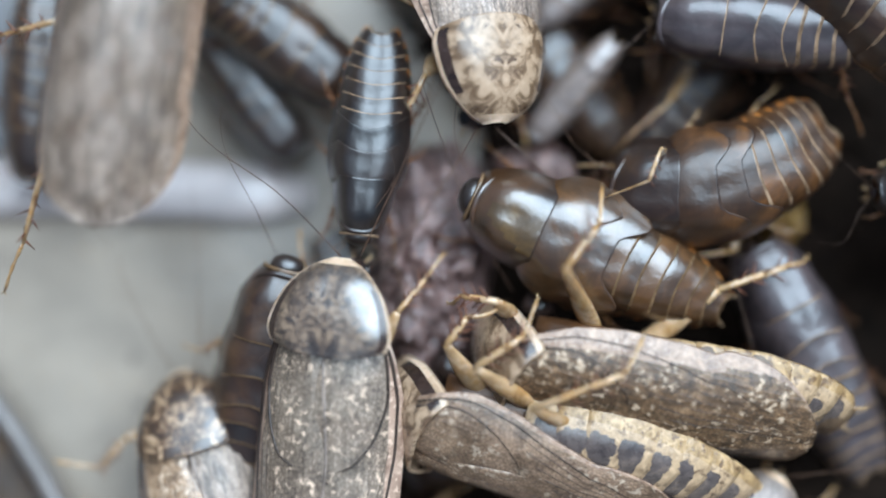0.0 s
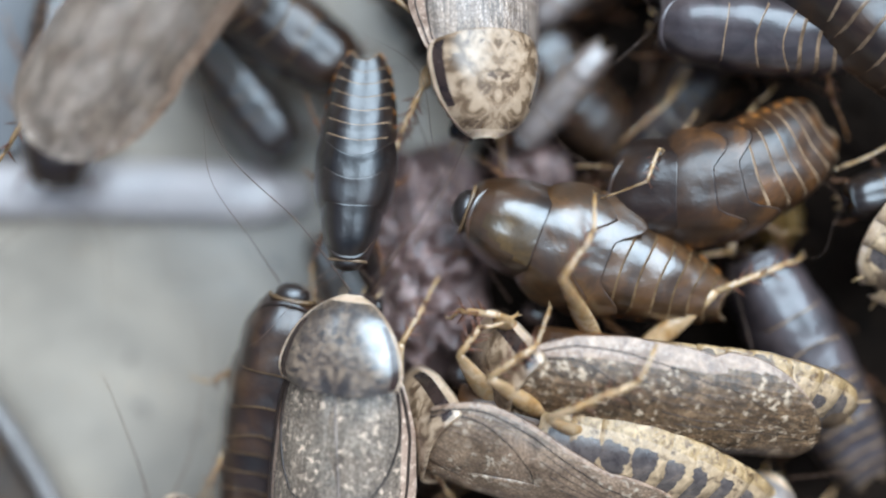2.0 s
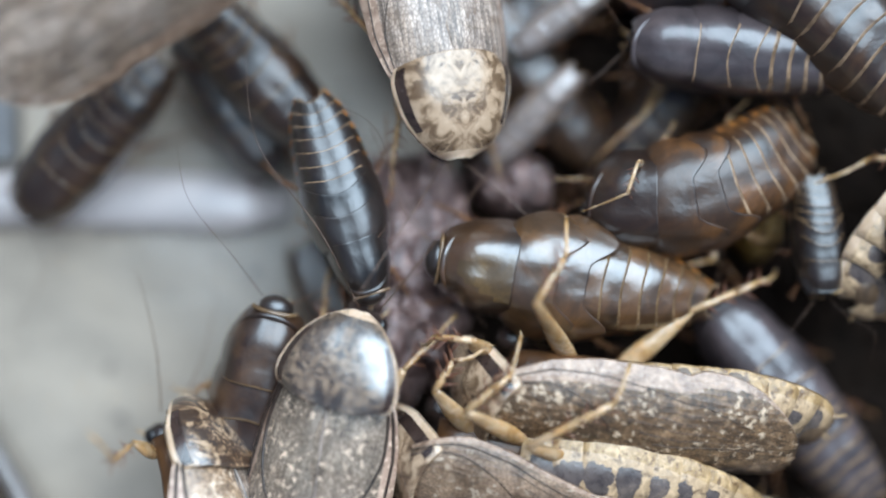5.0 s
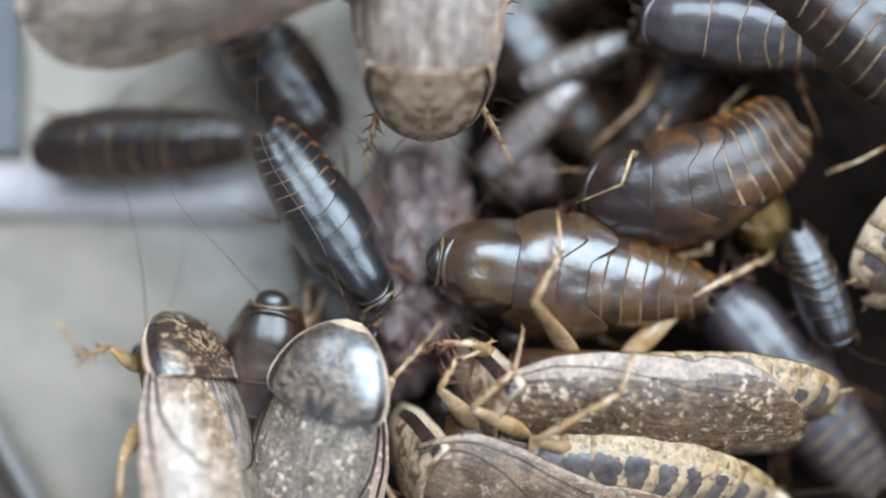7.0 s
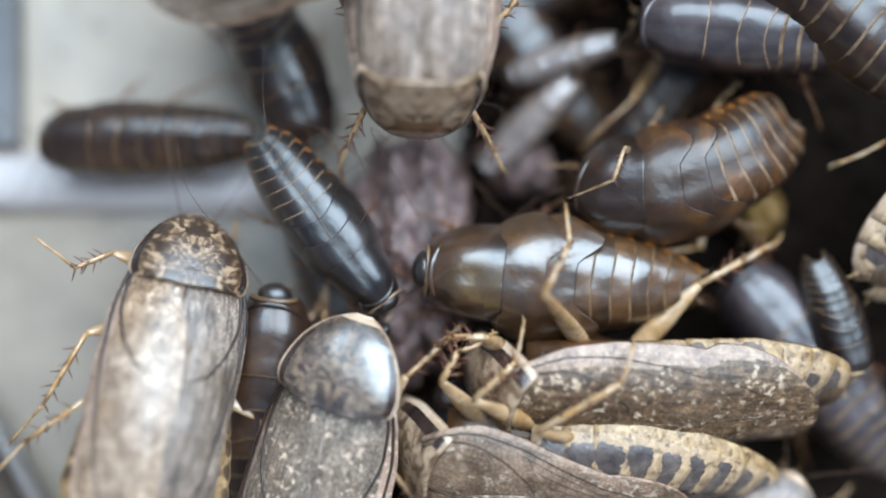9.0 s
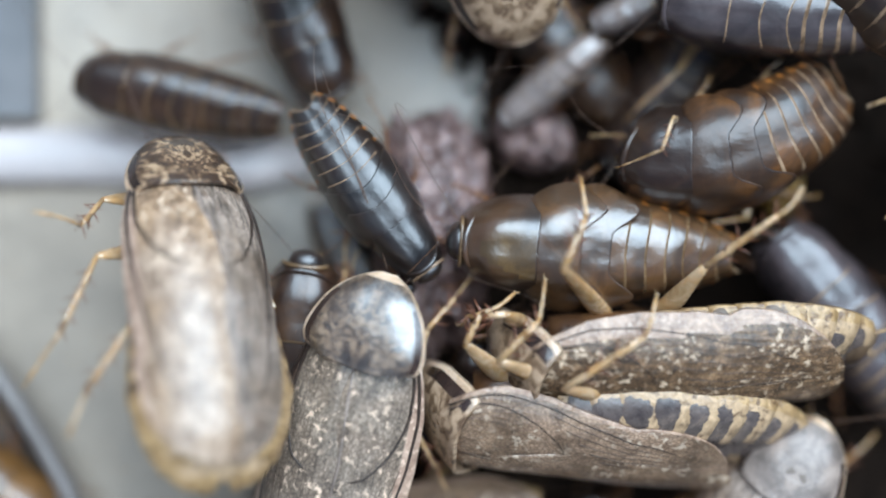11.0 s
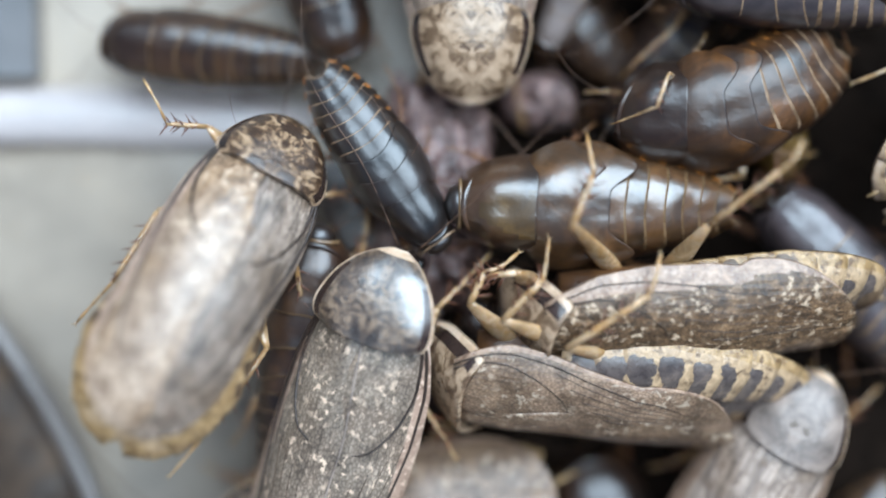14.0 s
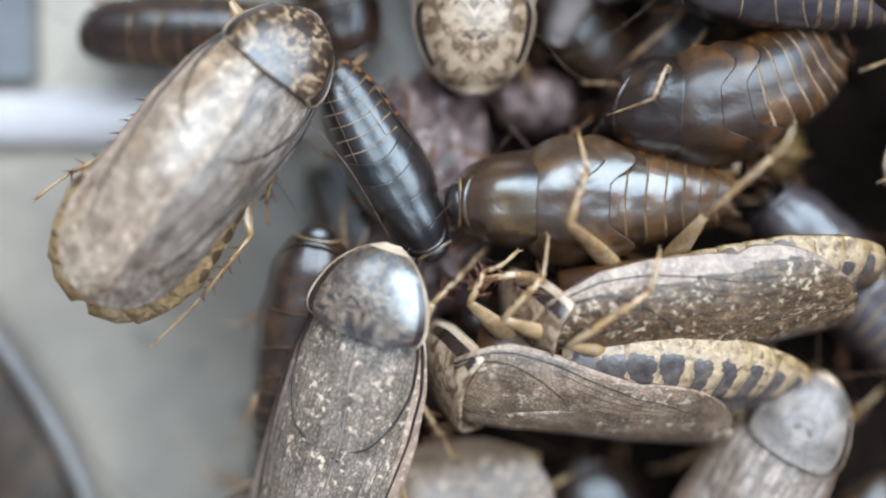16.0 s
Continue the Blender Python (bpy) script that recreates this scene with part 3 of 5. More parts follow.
def make_core(thing, L, W, H, bend, wt, material, u0=0.06, u1=0.97):
    """The body's underside and sides as one rounded loft."""
    pts, rad = [], []
    rings, sides = 16, 16
    verts, faces = [], []
    for i in range(rings + 1):
        u = u0 + (u1 - u0) * i / rings
        w = W * np.interp(u, *wt) * 0.84
        h = H * np.interp(u, *NYMPH_H)
        for s in range(sides):
            a = 2 * math.pi * s / sides
            z = math.sin(a)
            verts.append(bent((w * math.cos(a), (0.5 - u) * L, z * (h * 0.8 if z > 0 else H * 0.55 * np.interp(u, *NYMPH_H))), *bend))
    for i in range(rings):
        for s in range(sides):
            t = (s + 1) % sides
            faces.append((i * sides + s, i * sides + t, (i + 1) * sides + t, (i + 1) * sides + s))
    faces.append(tuple(range(sides))[::-1])
    faces.append(tuple(rings * sides + s for s in range(sides)))
    mesh_part("underside", verts, faces, [material], None, thing)


def cerci(thing, L, W, bend, material):
    for s in (-1, 1):
        pts = [bent((s * 0.13 * W, -0.47 * L, 0.2), *bend), bent((s * 0.22 * W, -0.51 * L, 0.25), *bend), bent((s * 0.3 * W, -0.55 * L, 0.2), *bend)]
        mesh_part("cercus", *tube(pts, [0.008 * L, 0.007 * L, 0.002 * L], 6), [material], None, thing)


def finish(key, thing, label, L):
    tagged(thing, label, "cockroach", "cockroaches in the tub")
    THINGS[key] = thing
    return thing


def make_nymph(key, label, L, W, H, skin=BLACK, bend=(0, 0), legs=None, seed=0, spread=1.0, rim=0.07, leg_skin=DARKLEG, line=SUTURE, patch=None, front=None, pads=0.0, form=NYMPH_W, flecks=False, pad_line=None, neck=False):
    """A wingless young cockroach: shield, two thorax plates, seven tergites. W is the half width."""
    thing = new("cockroach")
    make_core(thing, L, W, H, bend, form, BELLY)
    shield = plate(thing, "pronotum", L, W * (1 + 0.07 * pads), H, 0.02, 0.27, form, NYMPH_H, [front or skin, pad_line or line, patch or skin], 0.025, 0.3, bend, 0.16, ny=10, lobe=0.14, patch=patch is not None, nx=24)
    # the rolled front and side margin of the shield
    edge = []
    for k in range(25):
        s, q = math.sin((k / 24 - 0.5) * math.pi), abs(k / 12 - 1)
        u = 0.024 + 0.16 * q ** 3
        w = W * np.interp(u, *form) * 0.9
        edge.append(bent((w * s, (0.5 - u) * L, H * np.interp(u, *NYMPH_H) * (1 - abs(s) ** 3.5) ** 0.85 + 0.22), *bend))
    mesh_part("margin", *tube(edge, [0.012 * L * (0.45 + 0.55 * math.sin(math.pi * k / 24)) for k in range(25)], 7), [front or skin], None, shield)
    if neck:
        # the brow shows in front of the shield, behind it a narrow pale collar
        w = W * form[1][0]
        mesh_part("brow", *ellipsoid(bent((0, 0.494 * L, 0.28 * H), *bend), (w * 0.8, 0.045 * L, 0.34 * H), 12, 18), [BLACK], None, shield, "dark glossy brow")
        ring = [bent((w * math.sin(a), 0.488 * L, 0.32 * H + 0.3 * H * math.cos(a)), *bend) for a in np.linspace(-1.7, 1.7, 19)]
        mesh_part("collar", *tube(ring, [0.008 * L] * 19, 6), [line], None, shield)
    plate(thing, "mesonotum", L, W * 1.03, H * 1.03, 0.255, 0.395 + 0.025 * pads, form, NYMPH_H, [skin, pad_line or line], 0.05, 1.3 + 0.55 * pads, bend, 0.08, ny=9, nx=26, lobe=0.14, pad=pads)
    plate(thing, "metanotum", L, W * 1.02, H * 1.02, 0.375 + 0.03 * pads, 0.505 + 0.02 * pads, form, NYMPH_H, [skin, pad_line or line], 0.05, 1.6 + 0.4 * pads, bend, 0.04, ny=9, nx=26, lobe=0.14, pad=pads)
    u, step = 0.485, 0.098
    for k in range(7):
        plate(thing, "tergite", L, W, H, u, min(u + step, 1.0), form, NYMPH_H, [skin, line, ORANGE], rim, 0.75, bend, 0.0 - 0.02 * k, ny=6, nx=24, side_rim=True, side_slot=2 if flecks else 1, side_cols=3 if flecks else 1)
        u += step * 0.78
        step *= 0.97
    mesh_part("tail_plate", *ellipsoid(bent((0, -0.482 * L, 0.02 * H), *bend), (0.37 * W * np.interp(0.97, *form) / 0.53, 0.034 * L, 0.3 * H)), [skin], None, thing)
    cerci(thing, L, W, bend, SUTURE)
    ants = make_head(thing, L, W, H, bend, feeler_pair(L, spread, seed))
    for pts in (legs or []) + (default_legs(L, W) if not legs else []):
        WALKERS.setdefault(key, []).append((make_leg(thing, pts, L / 29, leg_skin), pts[0]))
    WALKERS.setdefault(key + " antennae", []).extend(ants)
    return finish(key, thing, label, L)


def wing_grid(L, W, H, side, u0, u1, over, lift, outline, ny=26, nx=24, bare=0.0):
    """The points of one wing; bare draws its outer edge in, so that the abdomen's side shows beside it."""
    grid = []
    for i in range(ny + 1):
        p = 1 - (1 - i / ny) ** 1.5
        u = u0 + (u1 - u0) * p
        q = 0.18 + 0.82 * p
        w = W * np.interp(q, *outline)
        if q > 0.7:
            # a full rounded tip
            w = W * max(0.0, 1 - ((q - 0.7) / 0.3) ** 3) ** 0.55 + 0.01 * W
        if side > 0:
            t = min(1.0, max(0.0, (q - 0.2) / 0.5))
            w *= 1 - bare * t * t * (3 - 2 * t)
        inner = -over * W * min(1, max(0, (p - 0.02) * 3)) * np.interp(q, (0.18, 0.9, 0.97, 1), (1, 0.9, 0.5, 0.1))
        row = []
        for j in range(nx + 1):
            f = j / nx
            x = inner + (w - inner) * math.sin(f * math.pi / 2) ** 1.0
            s = min(abs(x) / (W * 1.03), 1)
            hh = H * np.interp(u, (0.15, 0.3, 0.6, 0.9, 1), (0.86, 1, 0.98, 0.72, 0.5))
            z = hh * (1 - s ** 2.4) ** 0.75 + lift + 0.05 * math.sin(9 * u + 4 * f) + 0.09 * noise.noise((x * 0.55, u * 9, L + side))
            if side < 0:
                # the upper wing's inner edge lies down on the other wing
                z -= 0.2 * max(0.0, 1 - f / 0.16)
            row.append((side * x, (0.5 - u) * L, z))
        grid.append(row)
    return grid


def make_adult(key, label, L, W, H, skin=WING, bend=(0, 0), legs=None, seed=0, spread=1.0, wing_end=0.985, flare=1.0, open_wing=0.0, bands=None, costal=4, shield=MOTTLE, leg_skin=TAN, tuck=0.0, stout=1.0, tail_hairs=True, midline=False, bare=0.0, shield_end=0.24, costal_skin=COSTAL, flat=0.5, bared=False, blunt=0.62, edge_skin=None):
    """A winged cockroach: mottled shield with a cream margin, two overlapping wings, banded abdomen."""
    thing = new("cockroach")
    abd = (WING_W[0], tuple(v * flare for v in WING_W[1]))
    make_core(thing, L, W * 0.72, H * 0.66, bend, abd, BELLY, 0.24 if tuck else 0.1, 0.9)
    u, step = 0.42, 0.092
    shrink = 0.93 if wing_end > 0.96 else 1.0
    for k in range(10):
        plate(thing, "tergite", L, W * 0.97 * flare * min(1.0, (0.86 if bared else 0.72) + 0.055 * k), H * 0.72, u * shrink, min(u + step, 1.0) * shrink, abd, NYMPH_H, bands or [GIRDLE, CREAM, LATERAL], 0.18, 0.9, bend, -0.1, nx=28, ny=6, blotch="wide" if bared or k > 7 else "small")
        u += step * 0.66
    ends = (u0, u1) = (0.19, wing_end)
    for side, lift, over in ((1, 0.06, 0.18), (-1, 0.22, 0.22)):
        grid = wing_grid(L, W, H, side, u0, u1, over, lift, POINTED_W if open_wing else WING_W, bare=bare)
        if open_wing:
            hinge = np.array(grid[0][12])
            c, s = math.cos(open_wing), math.sin(open_wing)
            grid = [[(hinge[0] + c * (p[0] - hinge[0]) - s * (p[1] - hinge[1]), hinge[1] + s * (p[0] - hinge[0]) + c * (p[1] - hinge[1]), p[2]) for p in row] for row in grid]
        if side < 0:
            grid = [row[::-1] for row in grid]
        last = 23 if side > 0 else 0
        v, f, sl = sheet(grid, 0.14, lambda i, j: 1 if abs(j - last) < 2 * costal * (1 - (i / 25) ** 2) else 0, bend)
        wing = mesh_part("wing", v, f, [edge_skin, edge_skin] if edge_skin and side > 0 else [skin, costal_skin], sl, thing)
        top = grid if side > 0 else [row[::-1] for row in grid]
        # the curved seam and the long veins stand a little proud of the wing
        def spot(i, j):
            j = max(0.0, min(23.99, 2 * j))
            a, b = top[i][int(j)], top[i][int(j) + 1]
            return [a[k] + (b[k] - a[k]) * (j - int(j)) for k in range(3)]
        lines = [[spot(k, 8.4 * math.sqrt(max(0, 1 - (k / 8.0) ** 2))) for k in range(0, 9)], [spot(k, 9.6 - 4.2 * (k / 17) ** 2) for k in range(0, 18)]]
        lines += [[spot(k, 8.4 - 1.3 * n - (0.30 - 0.06 * n) * (k - 5)) for k in range(6 + n, 20)] for n in range(5)]
        for n, line in enumerate(lines):
            pts = curve_points([bent((p[0], p[1], p[2] + (0.06 if n < 2 else 0.02)), *bend) for p in line], 28)
            mesh_part("vein", *tube(pts, [((0.15 if midline else 0.055) if n < 2 else 0.03) * (1 - 0.6 * k / 27) for k in range(28)], 5), [SEAM if n < 2 else VEIN], None, wing)
        if side < 0 and midline:
            pts = curve_points([bent((p[0], p[1], p[2] + 0.05), *bend) for p in [spot(k, 0.35) for k in range(1, 21)]], 30)
            mesh_part("seam", *tube(pts, [0.10 * (1 - 0.5 * k / 29) for k in range(30)], 5), [ASHSHIELD], None, wing, "pale seam along the wing's inner edge")
    # shield with a pale rim, a dark band within it and a mottled middle
    grid = []
    ny, nx = 16, 22
    for i in range(ny + 1):
        v = max(0.012, 0.5 - 0.5 * math.cos(math.pi * i / ny))
        u = 0.005 + (shield_end - 0.005) * v
        w = W * 0.84 * (1 - (1 - v) ** 2.1) ** blunt * math.sqrt(1 - 0.2 * max(0, (v - 0.74) / 0.26) ** 2.6)
        row = []
        for j in range(nx + 1):
            s = math.sin((j / nx - 0.5) * math.pi)
            y = (0.5 - u) * L - 0.55 * (1 - s * s) * v ** 3
            z = H * np.interp(u, (0, 0.08, 0.16, 0.25), (0.84, 0.98, 1.03, 1.05)) * (1 - abs(s) ** 3.6 * flat * (0.35 + 0.65 * min(1, 2.2 * v))) + 0.3 - (0.34 * H * (1 - v) ** 4) + 0.08 * noise.noise((w * s * 0.8, y * 0.8, L))
            row.append((w * s, y, z))
        grid.append(row)
    def zone(i, j):
        if i < 3 or j < 2 or j > nx - 3:
            return 1
        if (j < 4 or j > nx - 5) and 5 < i < 14:
            return 2
        return 0
    v, f, s = sheet(grid, 0.3, zone, bend)
    pronotum = mesh_part("pronotum", v, f, [shield, EDGE, BAND], s, thing)
    if wing_end < 0.96:
        mesh_part("tail_plate", *ellipsoid(bent((0, -0.468 * L, 0.14 * H), *bend), (0.3 * W, 0.045 * L, 0.2 * H)), [NOTCH], None, thing, "brown tail plate")
    if tail_hairs:
        cerci(thing, L, W, bend, LATERAL)
    ants = make_head(thing, L, W * 0.8, H, bend, feeler_pair(L, spread, seed))
    FRONTS[key] = (pronotum, ants[0][0].parent)
    if tuck:
        hinge = at(0, 0.27 * L, 0.7 * H)
        for piece in (pronotum, ants[0][0].parent):
            piece.matrix_local = hinge @ at(0, 0, 0, -tuck) @ hinge.inverted()
    for pts in legs or default_legs(L, W):
        WALKERS.setdefault(key, []).append((make_leg(thing, pts, L / 29 * stout, leg_skin), pts[0]))
    WALKERS.setdefault(key + " antennae", []).extend(ants)
    return finish(key, thing, label, L)


# ---- the tub ----


def slab(name, label, x0, x1, y0, y1, z0, z1, material, nx=2, ny=2, wave=None, kind="structure"):
    """A block with a gridded top that may be shaped by wave(x, y)."""
    grid = [[(x0 + (x1 - x0) * j / nx, y1 - (y1 - y0) * i / ny, z1 + (wave(x0 + (x1 - x0) * j / nx, y1 - (y1 - y0) * i / ny) if wave else 0)) for j in range(nx + 1)] for i in range(ny + 1)]
    verts = [p for row in grid for p in row]
    n, nj = len(verts), nx + 1
    faces = [(i * nj + j, (i + 1) * nj + j, (i + 1) * nj + j + 1, i * nj + j + 1) for i in range(ny) for j in range(nx)]
    verts += [(x0, y1, z0), (x1, y1, z0), (x1, y0, z0), (x0, y0, z0)]
    top, bottom = list(range(nj)), [ny * nj + j for j in range(nj)]
    left, right = [i * nj for i in range(ny + 1)], [i * nj + nx for i in range(ny + 1)]
    faces += [tuple(top + [n + 1, n]), tuple(bottom[::-1] + [n + 3, n + 2]), tuple(left[::-1] + [n, n + 3]), tuple(right + [n + 2, n + 1]), (n, n + 1, n + 2, n + 3)]
    ob = mesh_part(name, verts, faces, [material], None, None)
    ob.data.polygons.foreach_set("use_smooth", [False] * len(ob.data.polygons))
    return tagged(ob, label, kind=kind)


def floor_relief(x, y):
    return 0.25 * math.sin(x * 0.21) * math.cos(y * 0.17) + 0.3 * noise.noise((x * 0.06, y * 0.06, 1))


slab("table", "brown wooden table under the tub", -260, 260, -200, 200, -30, -3.2, WOOD)
slab("floor", "grey frosted plastic tub floor", -95, 115, -85, 95, -3, 0, TUB, 105, 180, floor_relief)
slab("wall_north", "grey frosted plastic tub wall", -97, 117, 95, 97.5, -3, 55, TUB)
slab("wall_south", "grey frosted plastic tub wall", -97, 117, -87.5, -85, -3, 55, TUB)
slab("wall_west", "grey frosted plastic tub wall", -97.5, -95, -85, 95, -3, 55, TUB)
slab("wall_east", "grey frosted plastic tub wall", 115, 117.5, -85, 95, -3, 55, TUB)

slab("ledge", "slate-grey ledge moulded along the tub wall", -94.9, -30.5, 7.5, 94.9, 0.4, 2.2, SLATE, 60, 60, lambda x, y: 0.25 * noise.noise((x * 0.2, y * 0.2, 6)))


def make_glare_rib():
    """A low rounded rib moulded across the tub floor, its bright reflection painted white."""
    pts = [(-94 + k * 4.0, 4.4 + 0.3 * math.sin(k * 0.5), 0.4) for k in range(22)]
    tagged(mesh_part("rib", *tube(pts, [2.3 - (1.2 if k > 20 else 0) for k in range(22)], 20, 0.62), [GLARE_RIB], None, None), "rounded rib moulded on the tub floor, whitened like the light it reflects", kind="structure")


make_glare_rib()


def make_dish():
    """A shallow clear dish whose rounded rim curves through the corner of the view, with moist brown bran in it."""
    dish = tagged(new("food_dish"), "shallow clear plastic dish with brown bran", "dish")
    cx, cy, r = -72.9, -41.4, 50.0
    n, m = 96, 10
    verts, faces = [], []
    for i in range(n):
        a = 2 * math.pi * i / n
        for k in range(m):
            b = 2 * math.pi * k / m
            q = r + 0.75 * math.cos(b)
            verts.append((cx + q * math.cos(a), cy + q * math.sin(a), 4.4 + 0.9 * math.sin(b)))
    for i in range(n):
        for k in range(m):
            faces.append((i * m + k, ((i + 1) % n) * m + k, ((i + 1) % n) * m + (k + 1) % m, i * m + (k + 1) % m))
    mesh_part("rim", verts, faces, [RIM], None, dish, "whitish clear rounded rim")
    verts, faces = [], []
    for i in range(n):
        a = 2 * math.pi * i / n
        for q, z in ((r + 0.4, 4.2), (r - 2, 0.6), (r - 2.6, 0.9), (r - 0.4, 4.4)):
            verts.append((cx + q * math.cos(a), cy + q * math.sin(a), z))
    for i in range(n):
        j = (i + 1) % n
        for k in range(3):
            faces.append((i * 4 + k, j * 4 + k, j * 4 + k + 1, i * 4 + k + 1))
    mesh_part("side", verts, faces, [RIM], None, dish)
    verts, faces = [(cx, cy, 2.0)], []
    for ring in range(1, 25):
        for i in range(n):
            a = 2 * math.pi * i / n
            q = (r - 2.2) * ring / 24
            x, y = cx + q * math.cos(a), cy + q * math.sin(a)
            verts.append((x, y, 1.6 + 0.9 * noise.noise((x * 0.35, y * 0.35, 2)) + 0.5 * noise.noise((x, y, 5)) if ring < 24 else 0.9))
    for i in range(n):
        faces.append((0, 1 + i, 1 + (i + 1) % n))
    for ring in range(23):
        for i in range(n):
            a, b = 1 + ring * n + i, 1 + ring * n + (i + 1) % n
            faces.append((a, a + n, b + n, b))
    mesh_part("bran", verts, faces, [BRAN], None, dish, "moist brown bran")


make_dish()


def make_gap_bed():
    """Near-black grains added under the heap; the gaps' shade is put into their colour."""
    verts, faces = [], []
    r = random.Random(3)
    # a thin uneven bed of the same near-black below the grains
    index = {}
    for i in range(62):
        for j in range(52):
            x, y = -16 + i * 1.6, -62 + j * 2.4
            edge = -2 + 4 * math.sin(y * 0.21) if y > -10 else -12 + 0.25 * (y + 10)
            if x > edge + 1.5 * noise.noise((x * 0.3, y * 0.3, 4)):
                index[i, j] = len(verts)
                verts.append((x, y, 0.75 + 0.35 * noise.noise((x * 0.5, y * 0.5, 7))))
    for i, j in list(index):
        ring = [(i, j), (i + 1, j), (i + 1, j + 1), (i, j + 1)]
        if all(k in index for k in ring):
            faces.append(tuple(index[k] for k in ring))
    for k in range(6500):
        x, y = r.uniform(-12, 75), r.uniform(-60, 62)
        if x < -2 + 4 * math.sin(y * 0.21) and y > -10:
            continue
        c, q, w = (x, y, r.uniform(0.1, 0.9)), r.uniform(0.45, 1.2), r.uniform(0, 3.14)
        dx, dy, t = math.cos(w) * q, math.sin(w) * q, q * r.uniform(0.35, 0.6)
        n = len(verts)
        verts += [(c[0] + dx, c[1] + dy, c[2]), (c[0] - dy * 0.5, c[1] + dx * 0.5, c[2]), (c[0] - dx, c[1] - dy, c[2]), (c[0] + dy * 0.5, c[1] - dx * 0.5, c[2]), (c[0], c[1], c[2] + t), (c[0], c[1], c[2] - t)]
        faces += [(n, n + 1, n + 4), (n + 1, n + 2, n + 4), (n + 2, n + 3, n + 4), (n + 3, n, n + 4), (n + 1, n, n + 5), (n + 2, n + 1, n + 5), (n + 3, n + 2, n + 5), (n, n + 3, n + 5)]
    tagged(mesh_part("litter", verts, faces, [GAP_SHADE], None, None, smooth=False), "near-black grains added on the tub floor, coloured like the heap's shaded gaps", "litter", kind="stuff")


make_gap_bed()


def make_dust():
    """Fine pale dust and crumbs on the open part of the tub floor."""
    verts, faces = [], []
    r = random.Random(11)
    for k in range(420):
        x, y, q = r.uniform(-46, -4), r.uniform(-34, 26), r.choice((0.06, 0.08, 0.1, 0.18))
        n = len(verts)
        z = floor_relief(x, y) + q * 0.4
        verts += [(x + q, y, z), (x, y + q * 0.8, z), (x - q * 0.9, y, z), (x, y - q, z), (x, y, z + q * 0.7), (x, y, z - q)]
        faces += [(n, n + 1, n + 4), (n + 1, n + 2, n + 4), (n + 2, n + 3, n + 4), (n + 3, n, n + 4), (n + 1, n, n + 5), (n + 2, n + 1, n + 5), (n + 3, n + 2, n + 5), (n, n + 3, n + 5)]
    tagged(mesh_part("dust", verts, faces, [CREAM], None, None, smooth=False), "fine pale dust on the tub floor", "dust", kind="stuff")


make_dust()


def lump(name, label, category, c, r, material, rough, seed):
    """A lumpy piece of food resting on the floor."""
    v, f = ellipsoid((0, 0, 0), r, 70, 96)
    out = []
    for p in v:
        k = 1 + rough * noise.noise((p[0] * 0.45 + seed, p[1] * 0.45, p[2] * 0.45)) + rough * 0.45 * noise.noise((p[0] * 1.4, p[1] * 1.4 + seed, p[2] * 1.4)) + rough * 0.22 * noise.noise((p[0] * 3.6, p[1] * 3.6, p[2] * 3.6 + seed))
        out.append((c[0] + p[0] * k, c[1] + p[1] * k, c[2] + p[2] * k))
    return tagged(mesh_part(name, out, f, [material], None, None), label, category)


lump("food_lump", "moist purplish-brown lump of food between the cockroaches", "food", (-1.0, -1.5, 4.6), (4.3, 8.4, 5.0), FOOD, 0.34, 3)
lump("food_lump", "small purplish-brown lump of food under the heap", "food", (0.6, 4.0, 3.0), (2.6, 3.4, 3.0), FOOD, 0.4, 9)
lump("food_lump", "small purplish-brown lump of food under the heap", "food", (7.0, 5.6, 3.2), (2.8, 2.0, 2.8), FOOD, 0.4, 14)
lump("food_crumb", "yellow crumb of food under the heap", "food", (25.0, 2.1, 2.6), (1.7, 2.0, 2.8), CRUMB, 0.4, 5)

# ---- the heap ----
make_adult("adR", "grey-brown speckled winged cockroach lying on its side", 28.4, 4.9, 4.6, legs=POSED_LEGS["adR"], seed=1, flare=1.0, wing_end=0.93, costal=4, tuck=52, shield=PALEMOTTLE, stout=1.1, bare=0.02)
make_adult("adR2", "grey-brown winged cockroach on its side with bared banded abdomen", 29.4, 5.0, 4.4, skin=DUSKWING, legs=POSED_LEGS["adR2"], seed=2, bend=(-0.016, 0), flare=0.99, wing_end=0.86, open_wing=-0.10, costal=2, tuck=52, shield=PALEMOTTLE, stout=1.1, bare=0.3, bared=True)
make_adult("adB", "speckled winged cockroach with a shiny mottled shield", 27.5, 5.1, 3.8, skin=GREYWING, seed=3, flare=0.9, wing_end=1.0, midline=True, shield_end=0.215, costal_skin=PALECOSTAL, flat=0.22, blunt=0.6)
make_adult("adT", "pale speckled winged cockroach with patterned shield, head down", 27, 5.1, 3.6, skin=FROSTWING, seed=4, shield=PALEMOTTLE, costal_skin=PALECOSTAL, blunt=0.47)
make_adult("adTL", "dusty pale grey-brown winged cockroach on top of the heap", 27, 4.5, 3.7, skin=ASHWING, seed=5, flare=0.84, wing_end=1.0, tail_hairs=False, legs=POSED_LEGS["adTL"] + default_legs(27, 4.5)[3:4])
